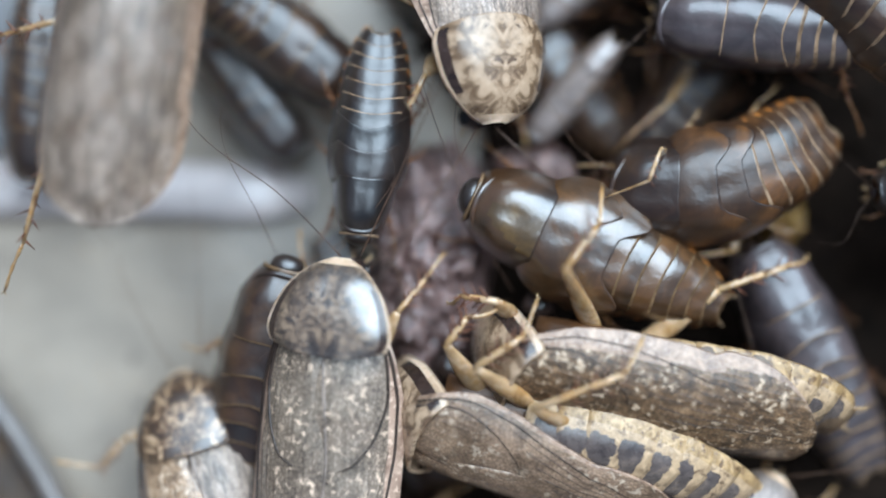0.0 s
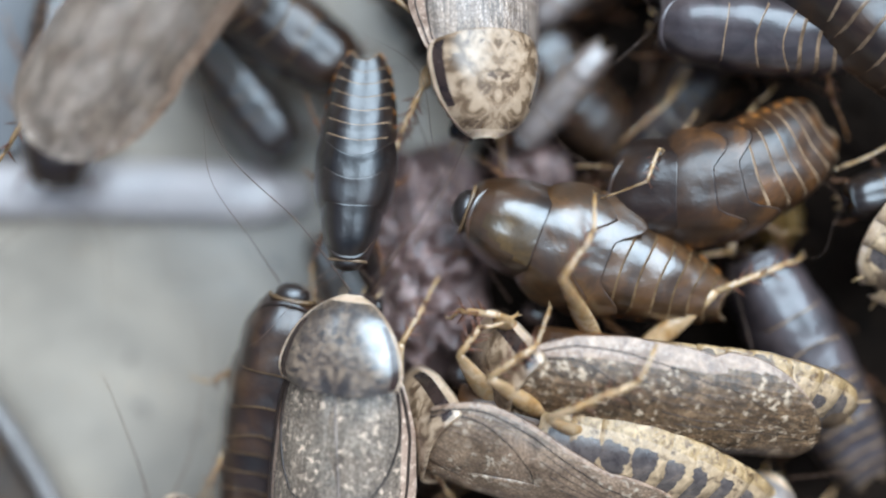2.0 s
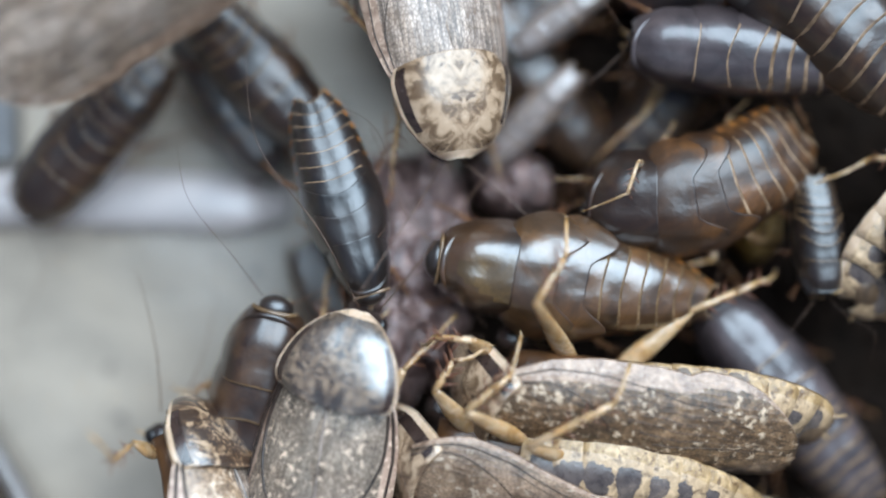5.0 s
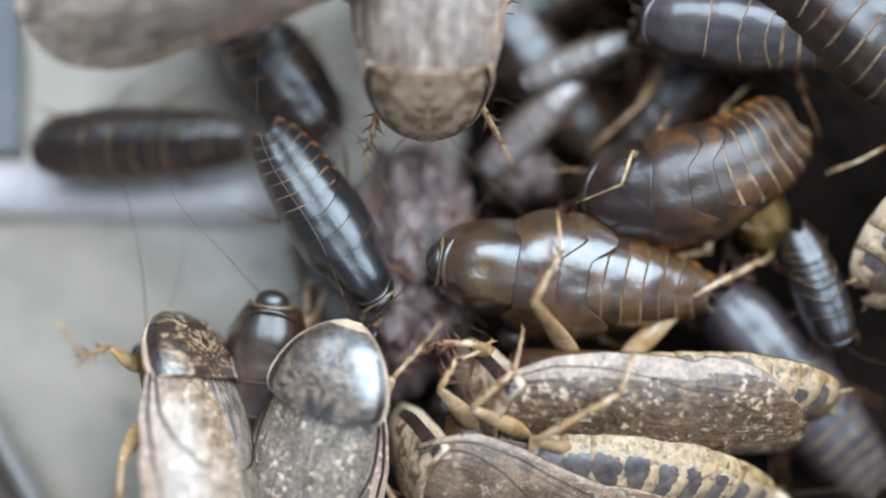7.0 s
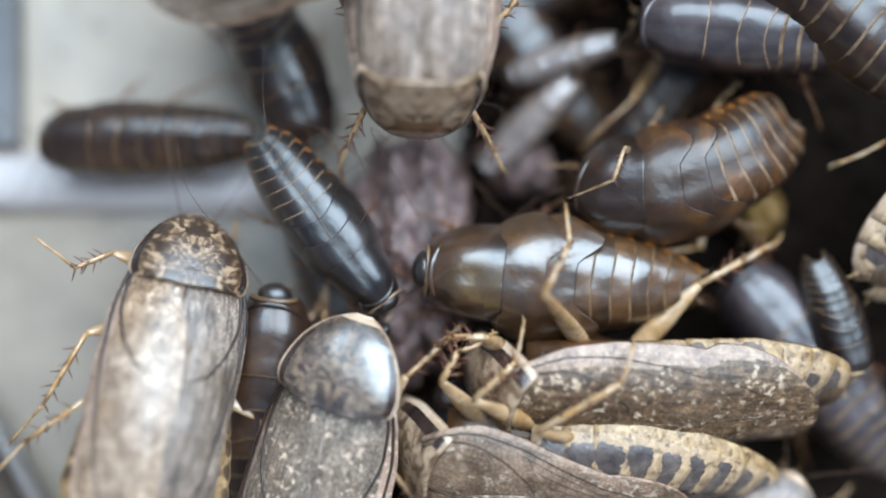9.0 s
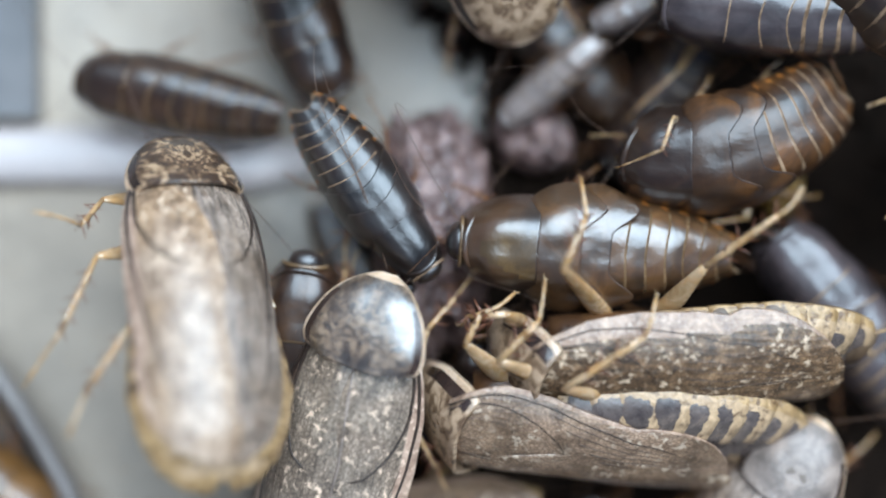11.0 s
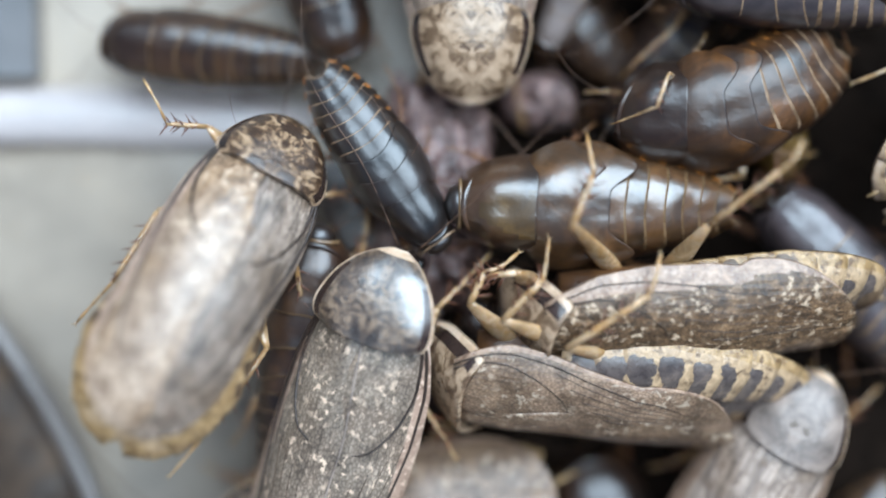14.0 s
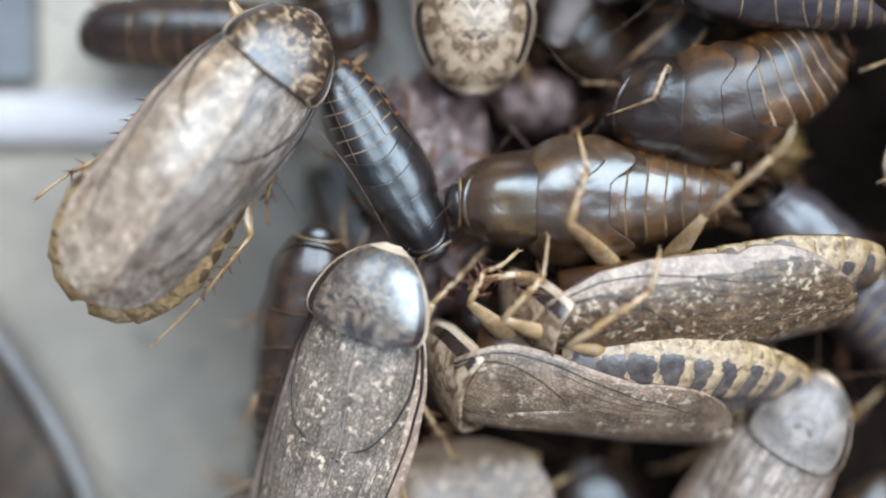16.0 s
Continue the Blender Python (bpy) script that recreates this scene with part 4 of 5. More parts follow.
make_adult("adL", "pale worn winged cockroach climbing over the tub floor", 23.8, 4.8, 3.6, skin=PALEWING, seed=6, spread=0.35, stout=1.0, legs=POSED_LEGS["adL"] + default_legs(23.8, 4.9)[2:5], bend=(0, -0.034), flare=1.1, wing_end=0.96, bands=[CREAM, LATERAL, LATERAL], tail_hairs=False, midline=True, shield=BROWNMOTTLE, costal_skin=PALECOSTAL, edge_skin=ASHWING, bare=0.14)
make_adult("adRE", "ash-grey winged cockroach with scalloped cream abdomen edge", 26, 4.6, 3.6, skin=ASHWING, shield=ASHSHIELD, seed=7, flare=1.06, wing_end=0.93, bands=[GIRDLE, CREAM, EDGE])
make_adult("adBR", "pale ash-grey winged cockroach low in the heap", 25.5, 4.6, 3.6, skin=FROSTWING, shield=ASHSHIELD, seed=21)
make_adult("adBC", "pale grey winged cockroach under the heap", 26, 4.9, 3.4, skin=DUSKWING, seed=22)
make_nymph("nC", "glossy olive-brown cockroach nymph with broad wing pads", 18.8, 3.9, 3.6, TAWNY, seed=8, rim=0.09, line=DULL, front=OLIVE, pads=1.0, form=TAPER_W, flecks=True, neck=True, pad_line=OLIVE, patch=GOLD)
make_nymph("un", "brown curled cockroach nymph with pale segment lines", 16.2, 3.8, 3.6, BROWN, front=UMBER, bend=(0.06, -0.03), seed=9, leg_skin=TAN, rim=0.11, pads=0.7, flecks=True, pad_line=UMBER, form=BLUNT_W, legs=POSED_LEGS["un"] + default_legs(16.2, 3.7))
make_nymph("tn", "grey glossy cockroach nymph with cream segment lines", 16.5, 3.0, 3.0, GREY, seed=10, rim=0.16)
make_nymph("tr", "dark brown cockroach nymph with cream segment lines", 22, 4.2, 3.5, UMBER, seed=11, rim=0.1)
make_nymph("nA", "slender black glossy cockroach nymph with orange side flecks", 13.9, 2.75, 2.4, BLACK, seed=12, rim=0.05, flecks=True, form=NECK_W, neck=True, pad_line=BLACK)
make_nymph("nB", "dark brown cockroach nymph on the tub floor", 15.5, 3.0, 2.5, UMBER, seed=13, line=DULL)
make_nymph("nD", "black cockroach nymph low on the tub floor", 13, 2.6, 2.2, BLACK, seed=14, line=DULL)
make_nymph("nH", "dark cockroach nymph resting on the tub floor", 14.9, 2.9, 2.4, UMBER, seed=15, line=DULL, rim=0.05)
make_nymph("nL", "dark brown cockroach nymph under a winged one", 19, 3.35, 2.9, UMBER, seed=16, line=DULL, leg_skin=TAN, neck=True, legs=POSED_LEGS["nL"] + default_legs(19, 3.15)[3:])
make_nymph("rn", "grey glossy cockroach nymph under the winged one", 19, 3.3, 3.0, GREY, seed=17, rim=0.13)
make_nymph("sn", "small shiny black cockroach nymph", 8.3, 1.8, 1.5, BLACK, seed=18, line=DULL)
make_nymph("nE", "slim cockroach nymph deep in the heap, paled like the sky it reflects", 9.0, 1.45, 1.4, SKY_SHEEN, seed=19, line=DULL)
make_nymph("nF", "slim cockroach nymph deep in the heap, paled like the sky it reflects", 8.0, 1.3, 1.3, SKY_SHEEN, seed=20, line=DULL)
make_nymph("nO", "amber-brown cockroach nymph in the dish", 17, 3.3, 2.8, AMBER, seed=23)

# still ones in the lower layer: x, y, z, roll, heading, which
for x, y, z, roll, turn, kind in ((8, 14, 3.0, 8, 40, "nB"), (17, 9.5, 3.0, -10, 150, "nB"), 
                                  (4, -13, 3, -4, 120, "nB"), (22, 19, 3, 6, 70, "tn"), (12, 21, 3, 3, 125, "nB"),
                                  (1, 18, 3.4, 0, 60, "nD"), (-6, -5, 3, 4, 205, "nD"), (2, -30, 3, 0, 80, "nL"), (14, -31, 3, 0, 20, "tr"),
                                  (28, -31, 3, 0, 140, "nL"), (-8, -30, 3, 0, 100, "nL"), (42, 20, 3, 0, 60, "tr")):
    copy_thing(THINGS[kind], at(x, y, z, roll * 0.6, roll, turn))


def stride(key, amplitude, period, start=0.0, end=16.0):
    """Swing the legs of a walking animal about their hips while it walks."""
    for k, (leg, hip) in enumerate(WALKERS[key]):
        rows, t = [], 0.0
        while t < 16.001:
            on = 1.0 if start <= t <= end else 0.12
            rows.append((t, at(*hip, 0, 0, on * amplitude * math.sin(2 * math.pi * t / period + math.pi * (k % 2) + 0.4 * k))))
            t += 0.25
        walk(leg, rows)


def sweep(key, amplitude, seed):
    """Slow searching sweeps of the antennae."""
    r = random.Random(seed)
    for feeler, root in WALKERS[key + " antennae"]:
        walk(feeler, [(t * 0.8, at(*root, r.uniform(-0.5, 0.5) * amplitude, 0, r.uniform(-1, 1) * amplitude)) for t in range(21)])


def motions():
    walk(THINGS["adR"], [(0, at(13.1, -8.01, 11.5, 2.71, -50, 75.22)),
        (0.5, at(13.13, -8.42, 11.5, 2.71, -50, 75.88)),
        (1, at(13.49, -8.13, 11.5, 2.71, -50, 77.26)),
        (1.5, at(13.4, -7.89, 11.5, 2.71, -50, 77.91)),
        (2, at(13.45, -8.3, 11.5, 2.71, -50, 78.1)),
        (2.5, at(13.45, -8.16, 11.5, 2.71, -50, 78.05)),
        (3, at(13.18, -8, 11.5, 2.71, -50, 79.17)),
        (3.5, at(13.15, -8.29, 11.5, 2.71, -50, 79.51)),
        (4, at(13.22, -8.74, 11.5, 2.71, -50, 78.15)),
        (6.3, at(13.22, -9.15, 11.5, 2.71, -50, 83.14)),
        (7, at(13.24, -9.14, 11.5, 2.71, -50, 83.98)),
        (7.5, at(13.54, -8.85, 11.5, 2.71, -50, 83.92)),
        (8, at(13.55, -8.98, 11.5, 2.71, -50, 84.01)),
        (8.5, at(13.74, -8.85, 11.5, 2.71, -50, 84.55)),
        (9, at(14.18, -8.92, 11.5, 2.71, -50, 85.52)),
        (11.3, at(14.76, -8.5, 11.5, 2.71, -50, 88.95)),
        (12, at(15.34, -8.24, 11.5, 2.71, -50, 89.59)),
        (12.5, at(14.99, -7.99, 11.5, 2.71, -50, 89.99)),
        (13, at(15.58, -7.95, 11.5, 2.71, -50, 91.22)),
        (13.5, at(15.47, -8.17, 11.5, 2.71, -50, 91.12)),
        (14, at(15.21, -8.05, 11.5, 2.71, -50, 90.66)),
        (14.5, at(14.86, -7.9, 11.5, 2.71, -50, 90.96)),
        (15, at(14.71, -7.77, 11.5, 2.71, -50, 90.57)),
        (15.5, at(14.89, -7.69, 11.5, 2.71, -50, 91.8)),
        (16, at(15.45, -7.41, 11.5, 2.71, -50, 94.05))])
    walk(THINGS["adR2"], [(0, at(7.4, -12.28, 11.5, 2.62, -50, 70.82)),
        (1.5, at(8.1, -12.81, 11.5, 2.62, -50, 71.01)),
        (2.5, at(8.71, -12.85, 11.5, 2.62, -50, 72)),
        (4.2, at(8.63, -13.62, 11.5, 2.62, -50, 73.66)),
        (6.3, at(8.91, -13.96, 11.5, 2.62, -50, 79.6)),
        (8, at(8.97, -14.06, 11.5, 2.62, -50, 78.22)),
        (9, at(9.29, -13.86, 11.5, 2.62, -50, 80.09)),
        (11.3, at(10.04, -12.68, 11.5, 2.62, -50, 82.95)),
        (12, at(10.22, -12.92, 11.5, 2.62, -50, 82.68)),
        (12.5, at(9.87, -12.89, 11.5, 2.62, -50, 82.63)),
        (14.5, at(10.19, -12.49, 11.5, 2.62, -50, 83.35)),
        (16, at(10.32, -12.34, 11.5, 2.62, -50, 83.8))])
    walk(THINGS["adB"], [(0, at(-7.45, -13.91, 12, 4.25, -13, -6.62)),
        (0.8, at(-7.05, -15.81, 12, 4.25, -13, -7.15)),
        (1.5, at(-6.73, -15.85, 12, 4.25, -13, -7.23)),
        (2.5, at(-6.25, -16.68, 12, 4.25, -13, -5.35)),
        (3.5, at(-6.81, -16.63, 12, 4.25, -13, -12.46)),
        (4.2, at(-6.84, -15.9, 12, 4.25, -13, -14.72)),
        (6.3, at(-7.44, -17.54, 12, 4.25, -13, -17.33)),
        (7, at(-7.89, -17.61, 12, 4.25, -13, -16.82)),
        (8, at(-7.43, -17.18, 12, 4.25, -13, -15.97)),
        (9, at(-7.23, -17.66, 12, 4.25, -13, -17.87)),
        (11.3, at(-6.57, -16.62, 12, 4.25, -13, -17.11)),
        (12, at(-6.48, -16.79, 12, 4.25, -13, -16.88)),
        (12.5, at(-6.65, -16.47, 12, 4.25, -13, -17.11)),
        (13.5, at(-6.38, -17.54, 12, 4.25, -13, -19.04)),
        (14.5, at(-6.57, -17.5, 12, 4.25, -13, -19.06)),
        (15, at(-6.23, -17.23, 12, 4.25, -13, -18.06)),
        (16, at(-6.43, -17.19, 12, 4.25, -13, -17.63))])
    walk(THINGS["nC"], [(0, at(10.33, -0.09, 11, 4, -5, 65.78)),
        (1.5, at(10.15, -0.21, 11, 4, -5, 68.82)),
        (2.5, at(10.58, -0.44, 11, 4, -5, 70.09)),
        (3.5, at(9.68, -0.76, 11, 4, -5, 69.21)),
        (4.2, at(10.25, -0.98, 11, 4, -5, 76.19)),
        (6.3, at(10.09, -1.78, 11, 4, -5, 82.21)),
        (8, at(9.63, -1.91, 11, 4, -5, 83.72)),
        (9, at(9.29, -2.39, 11, 4, -5, 85.74)),
        (11.3, at(10.45, -2.1, 11, 4, -5, 86.54)),
        (12, at(10.46, -2.27, 11, 4, -5, 87.62)),
        (12.5, at(10.05, -2.13, 11, 4, -5, 88.24)),
        (14.5, at(10.36, -1.8, 11, 4, -5, 88.86)),
        (15.3, at(10.65, -1.61, 11, 4, -5, 90.66)),
        (16, at(10.37, -1.37, 11, 4, -5, 90.11))])
    walk(THINGS["un"], [(0, at(19.24, 4.7, 10.5, 3.29, -5.99, 104.75)),
        (1.5, at(19.28, 4.69, 10.5, 3.29, -5.99, 104.67)),
        (4.2, at(19.48, 4.72, 10.5, 3.29, -5.99, 106.15)),
        (6.3, at(18.89, 4.72, 10.5, 3.29, -5.99, 106.43)),
        (9, at(18.27, 4.47, 10.5, 3.29, -5.99, 106.3)),
        (11.3, at(20.3, 4.76, 10.5, 3.29, -5.99, 105.94)),
        (12, at(19.85, 4.86, 10.5, 3.29, -5.99, 106.44)),
        (12.5, at(19.93, 4.8, 10.5, 3.29, -5.99, 105.74)),
        (14.5, at(19.67, 5, 10.5, 3.29, -5.99, 105.55)),
        (16, at(19.67, 5.31, 10.5, 3.29, -5.99, 103.51))])
    walk(THINGS["tn"], [(0, at(22.32, 15.12, 11, 0, -18, 85)),
        (1.5, at(22.63, 14.92, 11, 0, -18, 85.02)),
        (2.5, at(22.66, 14.68, 11, 0, -18, 84.94)),
        (4.2, at(22.07, 13.86, 11, 0, -18, 85.18)),
        (6.3, at(22.46, 14.99, 11, 0, -18, 85.22)),
        (8, at(22.52, 15.15, 11, 0, -18, 85.15)),
        (9, at(22.58, 14.52, 11, 0, -18, 85.19)),
        (11.3, at(22.79, 13.59, 11, 0, -18, 85.05)),
        (12, at(23.46, 12.94, 11, 0, -18, 84.97)),
        (12.5, at(23.5, 12.9, 11, 0, -18, 85.03)),
        (16, at(23.74, 12.96, 11, 0, -18, 85.09))])
    walk(THINGS["tr"], [(0, at(27.36, 18.14, 12.5, 2.61, 0, 46.25)),
        (1.5, at(26.71, 17.95, 12.5, 2.61, 0, 46.33)),
        (2.5, at(26.53, 17.88, 12.5, 2.61, 0, 46.18)),
        (4.2, at(25.49, 18.69, 12.5, 2.61, 0, 46.45)),
        (6.3, at(25.69, 18.09, 12.5, 2.61, 0, 46.53)),
        (8, at(25.73, 18.42, 12.5, 2.61, 0, 46.43)),
        (9, at(25.98, 18.17, 12.5, 2.61, 0, 46.64)),
        (11.3, at(26.27, 18.49, 12.5, 2.61, 0, 46.69)),
        (12, at(26.09, 18.7, 12.5, 2.61, 0, 46.89)),
        (16, at(26.6, 18.29, 12.5, 2.61, 0, 47.17))])
    walk(THINGS["nA"], [(0, at(-4.93, 7.61, 11.5, 3.95, 0, 174.11)),
        (0.8, at(-5.35, 5.9, 11.5, 3.95, 0, 178.68)),
        (1.5, at(-5.44, 6.1, 11.5, 3.95, 0, 175.12)),
        (2.5, at(-5.75, 5.51, 11.5, 3.95, 0, 177.28)),
        (3.5, at(-5.55, 4.66, 11.5, 3.95, 0, -170.68)),
        (4.2, at(-4.5, 4.86, 11.5, 3.95, 0, -168.97)),
        (6.3, at(-6.86, 2.19, 11.5, 3.95, 0, -148.8)),
        (7, at(-6.73, 2.12, 11.5, 3.95, 0, -146.55)),
        (8, at(-6.85, 2.34, 11.5, 3.95, 0, -142.8)),
        (9, at(-6.64, 1.3, 11.5, 3.95, 0, -142.23)),
        (11.3, at(-4.66, 1.76, 11.5, 3.95, 0, -143.77)),
        (12, at(-4.36, 1.75, 11.5, 3.95, 0, -148.43)),
        (12.5, at(-4.21, 1.66, 11.5, 3.95, 0, -149.45)),
        (14.5, at(-4.12, 1.11, 11.5, 3.95, 0, -143.79)),
        (15.3, at(-3.77, 1.21, 11.5, 3.95, 0, -146.41)),
        (16, at(-3.72, 1.01, 11.5, 3.95, 0, -150.1))])
    walk(THINGS["nB"], [(0, at(-12.5, 15.83, 6, 0, 0, -126.87)),
        (1.5, at(-12.44, 16.76, 6, 0, 0, -126.02)),
        (2.5, at(-12.3, 16.79, 6, 0, 0, -124.65)),
        (3.5, at(-12.19, 15.41, 6, 0, 0, -138.18)),
        (4.2, at(-12.62, 14.9, 6, 0, 0, -136.59)),
        (6.3, at(-11.71, 13.48, 6, 0, 0, -139.64)),
        (8, at(-10.93, 14.67, 6, 0, 0, -150.39)),
        (9, at(-10.79, 13.84, 6, 0, 0, -154.48)),
        (11.3, at(-10.59, 15.34, 6, 0, 0, -156.86)),
        (12, at(-10.75, 15.36, 6, 0, 0, -157.04)),
        (14.5, at(-8.7, 15.46, 6, 0, 0, -162.58)),
        (16, at(-7.94, 15.82, 6, 0, 0, -166.09))])
    walk(THINGS["nD"], [(0, at(-14.59, 12.03, 3, 0, 0, -143.62)),
        (2.5, at(-15.01, 12.24, 3, 0, 0, -144.15)),
        (4.2, at(-14.99, 11.12, 3, 0, 0, -149.42)),
        (6.3, at(-11.98, 13.95, 3, 0, 0, -138.58)),
        (8, at(-11.31, 15.01, 3, 0, 0, -151.7)),
        (9, at(-11.11, 14.1, 3, 0, 0, -155.64)),
        (11.3, at(-10.86, 15.62, 3, 0, 0, -158)),
        (12, at(-11.02, 15.64, 3, 0, 0, -158.28)),
        (14.5, at(-8.87, 15.74, 3, 0, 0, -164.88)),
        (16, at(-8.05, 16.09, 3, 0, 0, -169.21))])
    walk(THINGS["nH"], [(0, at(-29.21, 11.83, 5, 0, -20, 177.71)),
        (1.5, at(-27.8, 11.62, 5, 0, -20, 177.47)),
        (2.5, at(-27.49, 11.58, 5, 0, -20, 176.45)),
        (3.5, at(-26.6, 10.23, 5, 0, -20, 169.84)),
        (4.2, at(-25.95, 9.15, 5, 0, -20, 166.7)),
        (5.2, at(-23.33, 8.62, 5, 0, -20, 129.26)),
        (6.3, at(-21.43, 7.53, 5, 0, -20, 97.57)),
        (8, at(-20.53, 7.94, 5, 0, -20, 90.91)),
        (9, at(-20.19, 7.47, 5, 0, -20, 90.89)),
        (11.3, at(-19.05, 8.83, 5, 0, -20, 77.41)),
        (12, at(-19.14, 9.25, 5, 0, -20, 82.24)),
        (12.5, at(-18.79, 9.57, 5, 0, -20, 84.75)),
        (14.5, at(-17.02, 9.04, 5, 0, -20, 83.46)),
        (16, at(-18.46, 10.51, 5, 0, -20, 90.02))])
    walk(THINGS["nL"], [(0, at(-12.81, -9.91, 9, 12.15, 0, -14.64)),
        (1.5, at(-11.81, -11.76, 9, 12.15, 0, -11.49)),
        (2.5, at(-11.89, -11.93, 9, 12.15, 0, -13.38)),
        (4.2, at(-11.91, -11.65, 9, 12.15, 0, -14.42)),
        (6.3, at(-11.52, -12.81, 9, 12.15, 0, -9.58)),
        (8, at(-11.28, -11.94, 9, 12.15, 0, -5.42)),
        (9, at(-10.92, -12.54, 9, 12.15, 0, -6.03)),
        (11.3, at(-10.15, -11.99, 9, 12.15, 0, -6.95)),
        (12, at(-10.15, -12.14, 9, 12.15, 0, -7.28)),
        (12.5, at(-10.15, -12.3, 9, 12.15, 0, -7.58)),
        (14.5, at(-9.85, -12.9, 9, 12.15, 0, -9.68)),
        (16, at(-9.75, -12.7, 9, 12.15, 0, -9.47))])
    walk(THINGS["adT"], [(0, at(1.2, 21.25, 11, 4.72, -25.92, -174.99)),
        (0.8, at(1.84, 20.55, 11, 4.72, -25.92, 179.21)),
        (1.5, at(1.85, 20.3, 11, 4.72, -25.92, -178.59)),
        (2.5, at(1.21, 20.58, 11, 4.72, -25.92, 179.89)),
        (3.5, at(0.38, 19.98, 11, 4.72, -25.92, 177.77)),
        (4.2, at(0.02, 19.06, 11, 4.72, -25.92, -179.4)),
        (6.3, at(0.55, 20.84, 12, -4, 0, -164.48)),
        (7, at(0.2, 18.9, 16.5, -8, 0, 180)),
        (8, at(0.01, 18.81, 16.5, -8, 0, 180)),
        (9, at(0.11, 17.96, 16.5, -8, 0, 178)),
        (11.3, at(2.87, 24.81, 9.5, -6.38, 0, -163.15)),
        (12, at(4.36, 22.75, 8.5, -2.12, 0, -178.32)),
        (12.5, at(1.53, 20.23, 8, 0, 0, -178.77)),
        (14.5, at(2, 18.1, 8, 0, 0, -178.51)),
        (15.3, at(2.41, 18.39, 8, 0, 0, -179.92)),
        (16, at(2.14, 19.13, 8, 0, 0, -178.63))])
    # it bows its head while it pushes down between the others
    hinge = at(0, 0.27 * 27, 0.7 * 3.6)
    for piece in FRONTS["adT"]:
        walk(piece, [(t, hinge @ at(0, 0, 0, -bow) @ hinge.inverted()) for t, bow in ((0, 0), (4.2, 0), (6.5, 4), (7, 34), (7.5, 42), (9.2, 42), (11.3, 10), (16, 0))])
    walk(THINGS["adTL"], [(0, at(-19.21, 14.77, 18.5, 2.12, 0, -8.97)),
        (0.8, at(-18.96, 14.9, 18.5, 2.12, 0, -9.39)),
        (1.1, at(-18.7, 16.6, 18.5, 2.12, 0, -11)),
        (1.5, at(-18.15, 17.9, 18.5, 2.12, 0, -13.8)),
        (2.5, at(-15.26, 16.18, 18.5, 2.12, 0, -55.21)),
        (3.5, at(-15.61, 16.86, 18.5, 2.12, 0, -58.84)),
        (4.2, at(-16.6, 17.64, 18.5, 2.12, 0, -54.79)),
        (6.3, at(-12.96, 18.37, 18.5, 2.12, 0, -70.48)),
        (7, at(-11.62, 17.81, 18.5, 2.12, 0, -73)),
        (8, at(-8.19, 19.53, 18.5, 2.12, 0, -69.27)),
        (9, at(-4.65, 20.22, 18.5, 2.12, 0, -72.02)),
        (11.3, at(-0.3, 22.6, 18.5, 2.12, 0, -74.55)),
        (16, at(0.59, 26.04, 18.5, 2.12, 0, -74.16))])
    walk(THINGS["adL"], [(0, at(-15.49, -20.3, 9, -4.86, 0, 14.97)),
        (0.5, at(-17.01, -25.94, 10, -9.76, 0, 11.8)),
        (1, at(-16.31, -29.93, 12, -10.37, 19.7, 7.15)),
        (2, at(-16.19, -28.44, 13.5, -17.04, 43.71, -2.82)),
        (2.5, at(-17.06, -25.64, 13.5, -18.64, 48.47, -8.89)),
        (3.5, at(-15.11, -25.59, 14, -22.24, 47.81, -0.7)),
        (4.2, at(-13.47, -21.86, 14, -27.73, 56.88, -10.03)),
        (6.3, at(-14, -19.41, 14.5, -33.49, 57.48, -18.98)),
        (7, at(-14.89, -15.39, 15, -29.27, 50, -12.17)),
        (7.5, at(-16.07, -11.84, 15.5, -24.3, 42, -3.23)),
        (8, at(-16.93, -9.5, 15, -18, 28, -5)),
        (8.5, at(-17.75, -9.2, 15, -18, 18, -10)),
        (9, at(-16.63, -9.6, 15, -18, 14, -12)),
        (11.3, at(-15.4, -4.8, 16.5, -32, 28, 1)),
        (12, at(-17.34, -8.1, 16.5, -31, 14, -13)),
        (12.5, at(-17.85, -7.7, 16.5, -31, 14, -18)),
        (13, at(-16.93, -7.9, 16.5, -31, 14, -19)),
        (13.5, at(-14.41, -7.3, 16.5, -28, 14, -27)),
        (14, at(-14.61, -6, 16.5, -26, 8, -30)),
        (14.5, at(-15.44, -2.8, 16.5, -26, 8, -33)),
        (15, at(-15.62, -1.1, 16, -21, 8, -30)),
        (15.5, at(-14.41, -0.1, 15.5, -16, 8, -38)),
        (16, at(-15.43, 1.5, 15, -12, 8, -39))])
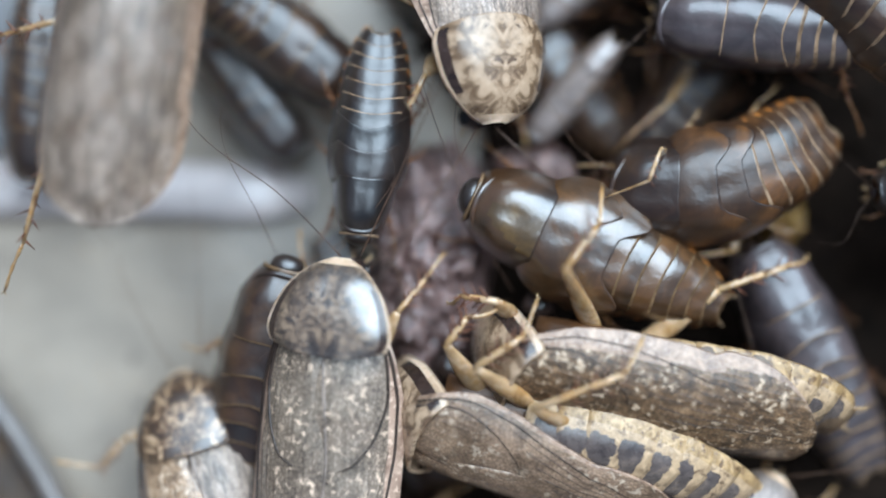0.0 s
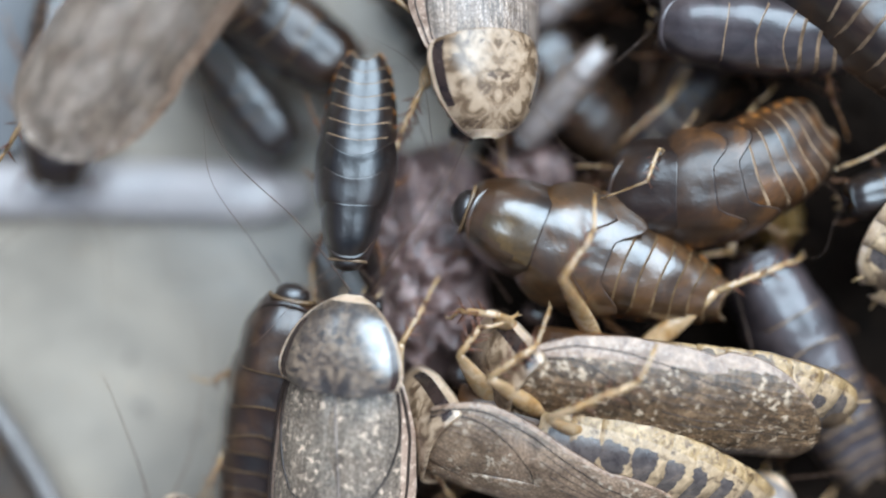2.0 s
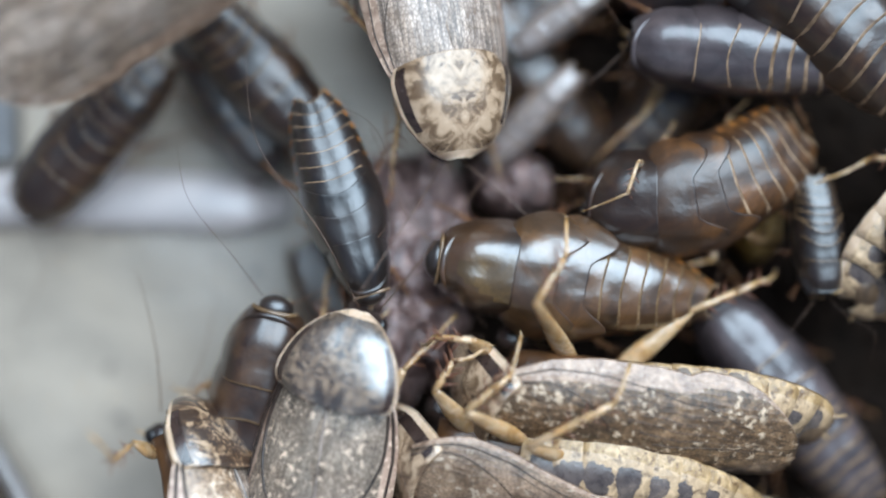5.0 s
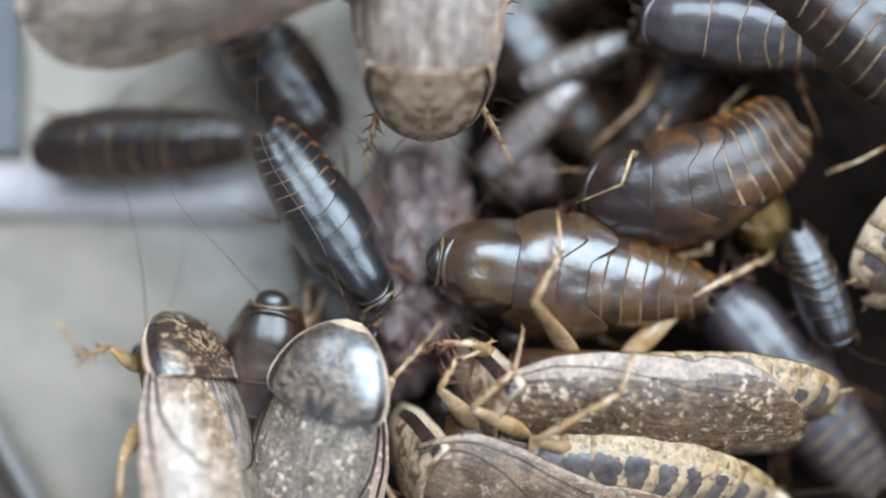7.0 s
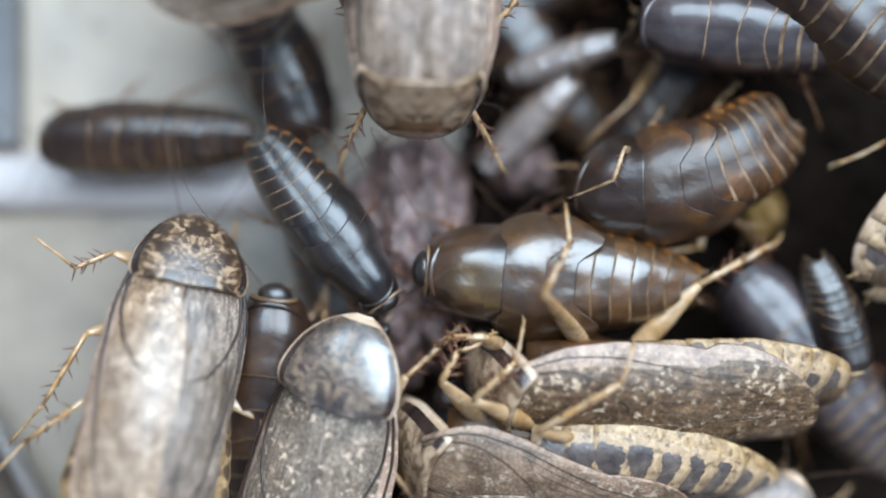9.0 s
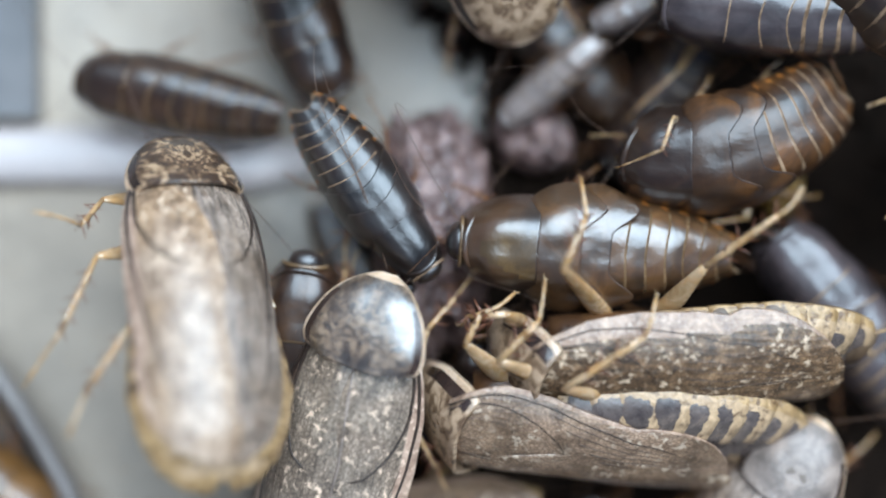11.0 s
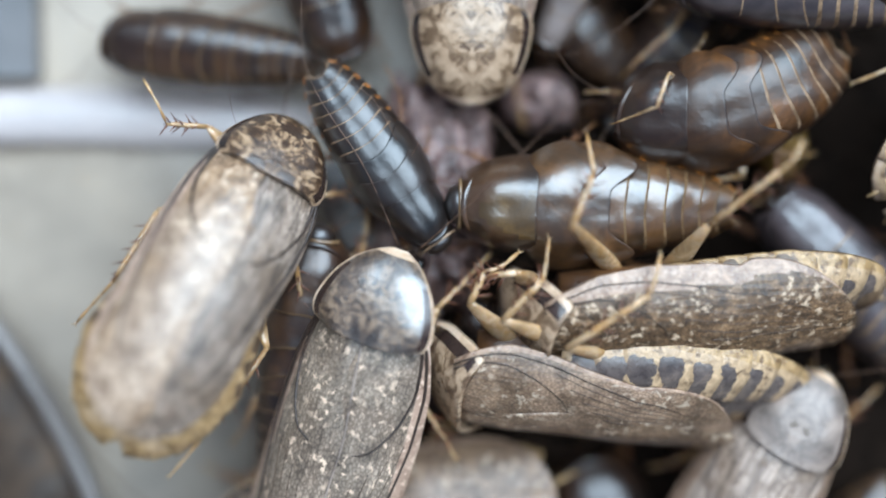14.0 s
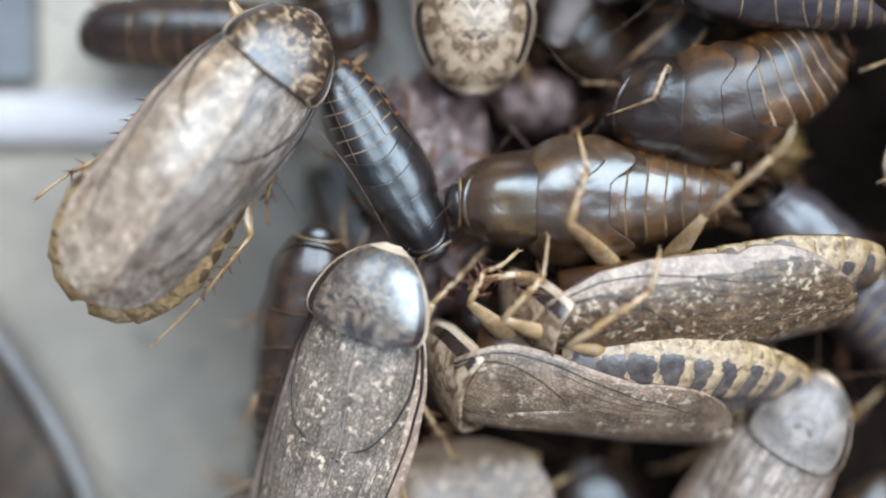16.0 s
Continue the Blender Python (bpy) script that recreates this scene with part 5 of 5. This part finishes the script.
    walk(THINGS["rn"], [(0, at(26.17, -7.63, 7, 6.04, 0, 28.96)),
        (1.5, at(26.22, -8.09, 7, 6.04, 0, 29.19)),
        (2.5, at(26.32, -8.26, 7, 6.04, 0, 30.44)),
        (3.5, at(26.21, -9.06, 7, 6.04, 0, 33.66)),
        (4.2, at(26.45, -9.81, 7, 6.04, 0, 38.02)),
        (6.3, at(26.43, -10.27, 7, 6.04, 0, 41.61)),
        (8, at(26.87, -9.26, 7, 6.04, 0, 39.84)),
        (9, at(28, -8.9, 7, 6.04, 0, 41.64)),
        (11.3, at(29.42, -7.76, 7, 6.04, 0, 41.48)),
        (12, at(29.56, -7.5, 7, 6.04, 0, 41.59)),
        (12.5, at(29.33, -7.77, 7, 6.04, 0, 42.42)),
        (14.5, at(29.68, -7.95, 7, 6.04, 0, 45.75)),
        (16, at(29.53, -7.78, 7, 6.04, 0, 45.12))])
    walk(THINGS["adBR"], [(0, at(16.98, -26.34, 8.3, 2.24, -9.99, -31.3)),
        (2.5, at(17.31, -26.55, 8.3, 2.24, -9.99, -31.22)),
        (4.2, at(17.89, -27.43, 8.3, 2.24, -9.99, -31.46)),
        (6.3, at(18.52, -27.62, 8.3, 2.24, -9.99, -31.37)),
        (8, at(18.37, -27.4, 8.3, 2.24, -9.99, -31.33)),
        (9, at(19.77, -26.92, 8.3, 2.24, -9.99, -31.08)),
        (11.3, at(20.54, -24.8, 8.3, 2.24, -9.99, -30.65)),
        (12, at(21.02, -24.61, 8.3, 2.24, -9.99, -30.15)),
        (12.5, at(20.51, -24.37, 8.3, 2.24, -9.99, -30.21)),
        (14.5, at(20.74, -24.56, 8.3, 2.24, -9.99, -30.23)),
        (16, at(21.08, -24.53, 8.3, 2.24, -9.99, -30.18))])
    walk(THINGS["adBC"], [(0, at(-4.5, -24.2, 7, 0, 6, 97)),
        (12.5, at(-4.3, -24.4, 7, 0, 6, 97)),
        (16, at(-4.3, -24.5, 7, 0, 6, 97))])
    walk(THINGS["nO"], [(0, at(-50.94, -23, 4, 0, 0, -120.58)),
        (8, at(-47.29, -21.76, 4, 0, 0, -120.81)),
        (9, at(-42.12, -20.81, 4, 0, 0, -121.02)),
        (11.3, at(-35.04, -19.04, 4, 0, 0, -120.91)),
        (12, at(-34.61, -19.15, 4, 0, 0, -120.95)),
        (12.5, at(-35.21, -20.36, 4, 0, 0, -121.14)),
        (14, at(-41.8, -24.46, 4, 0, 0, -121.36)),
        (16, at(-47.09, -26.01, 4, 0, 0, -121.48))])
    walk(THINGS["adRE"], [(0, at(42.29, 6.64, 11, 0, 25, -48.99)),
        (0.8, at(41.1, 5.84, 11, 0, 25, -48.93)),
        (1.5, at(39.53, 6.06, 11, 0, 25, -48.98)),
        (3.5, at(39.39, 6.98, 11, 0, 25, -49.03)),
        (4.2, at(39.3, 6.2, 11, 0, 25, -49.26)),
        (6.3, at(40.1, 5.96, 11, 0, 25, -49.27)),
        (8, at(40.11, 6.37, 11, 0, 25, -49.2)),
        (9, at(40.41, 6.06, 11, 0, 25, -49.12)),
        (11.3, at(41.59, 8.49, 11, 0, 25, -48.77)),
        (12, at(41.22, 8.39, 11, 0, 25, -48.48)),
        (12.5, at(40.18, 7.39, 11, 0, 25, -48.49)),
        (14.5, at(40.15, 7.3, 11, 0, 25, -48.53)),
        (16, at(41.03, 8.3, 11, 0, 25, -48.54))])
    walk(THINGS["sn"], [(0, at(33.22, 4.29, 10.5, 7.66, 0, 96.14)),
        (0.8, at(31.68, 3.83, 10.5, 7.66, 0, 102.84)),
        (1.5, at(31.56, 4.41, 10.5, 7.66, 0, 101.02)),
        (3.5, at(29.41, 2.84, 10.5, 7.66, 0, 135.5)),
        (4.2, at(27.46, 3.62, 10.5, 7.66, 0, 164.39)),
        (6.3, at(27.36, -2.78, 10.5, 7.66, 0, -169.75)),
        (8, at(26.71, -2.77, 10.5, 7.66, 0, -154.21)),
        (9, at(28.54, -5.36, 10.5, 7.66, 0, -163.03)),
        (11.3, at(35.2, -1.81, 10.5, 7.66, 0, -159.43)),
        (12, at(35.2, -2, 10.5, 7.66, 0, -166.56)),
        (16, at(35.2, -1.9, 10.5, 7.66, 0, -166.5))])
    walk(THINGS["nE"], [(0, at(9.29, 11.33, 6.5, -4.99, 0, 139.38)),
        (1.5, at(8.8, 10.51, 6.5, -4.99, 0, 139.28)),
        (2.5, at(8.54, 11.4, 6.5, -4.99, 0, 137.93)),
        (4.2, at(8.17, 10.73, 6.5, -4.99, 0, 136.34)),
        (6.3, at(7.65, 9.16, 6.5, -4.99, 0, 134.93)),
        (9, at(7.46, 8.33, 6.5, -4.99, 0, 135.39)),
        (11.3, at(7.84, 10.13, 6.5, -4.99, 0, 130.14)),
        (12, at(7.73, 11.49, 6.5, -4.99, 0, 134.66)),
        (14.5, at(9.56, 13.39, 6.5, -4.99, 0, 156.39)),
        (16, at(9.86, 13.64, 6.5, -4.99, 0, 156.59))])
    walk(THINGS["nF"], [(0, at(9.72, 18.52, 7, 0, 0, 129.99)),
        (4.2, at(9.45, 18.5, 7, 0, 0, 129.2)),
        (6.3, at(10.69, 13.66, 7, 0, 0, 117.39)),
        (9, at(9.76, 13.02, 7, 0, 0, 108.52)),
        (11.3, at(14.52, 15.15, 7, 0, 0, 113.14)),
        (12, at(13.52, 15.39, 7, 0, 0, 116.4)),
        (16, at(14.41, 14.71, 7, 0, 0, 116.43))])
    leg, hip = WALKERS["adR"][1]
    walk(leg, [(0, at(*hip, 0, 36, -20)), (8, at(*hip, 0, 36, -22)), (9.2, at(*hip, 0, 34, -20)), (11.3, at(*hip, 0, 4, 2)), (16, at(*hip, 0, 0, 5))])
    stride("adL", 16, 0.9, 2.0, 16.0)
    stride("adTL", 12, 0.9, 1.0, 9.0)
    stride("nA", 8, 1.1, 2.5, 8.0)
    stride("adB", 5, 1.3)
    stride("adT", 9, 1.1)
    stride("nH", 10, 0.9, 3.0, 6.5)
    stride("sn", 14, 0.7, 1.0, 12.0)
    for k, key in enumerate(("adR", "adR2", "adB", "adT", "adL", "nC", "nA", "nL", "nH", "un")):
        sweep(key, 9, k)


motions()
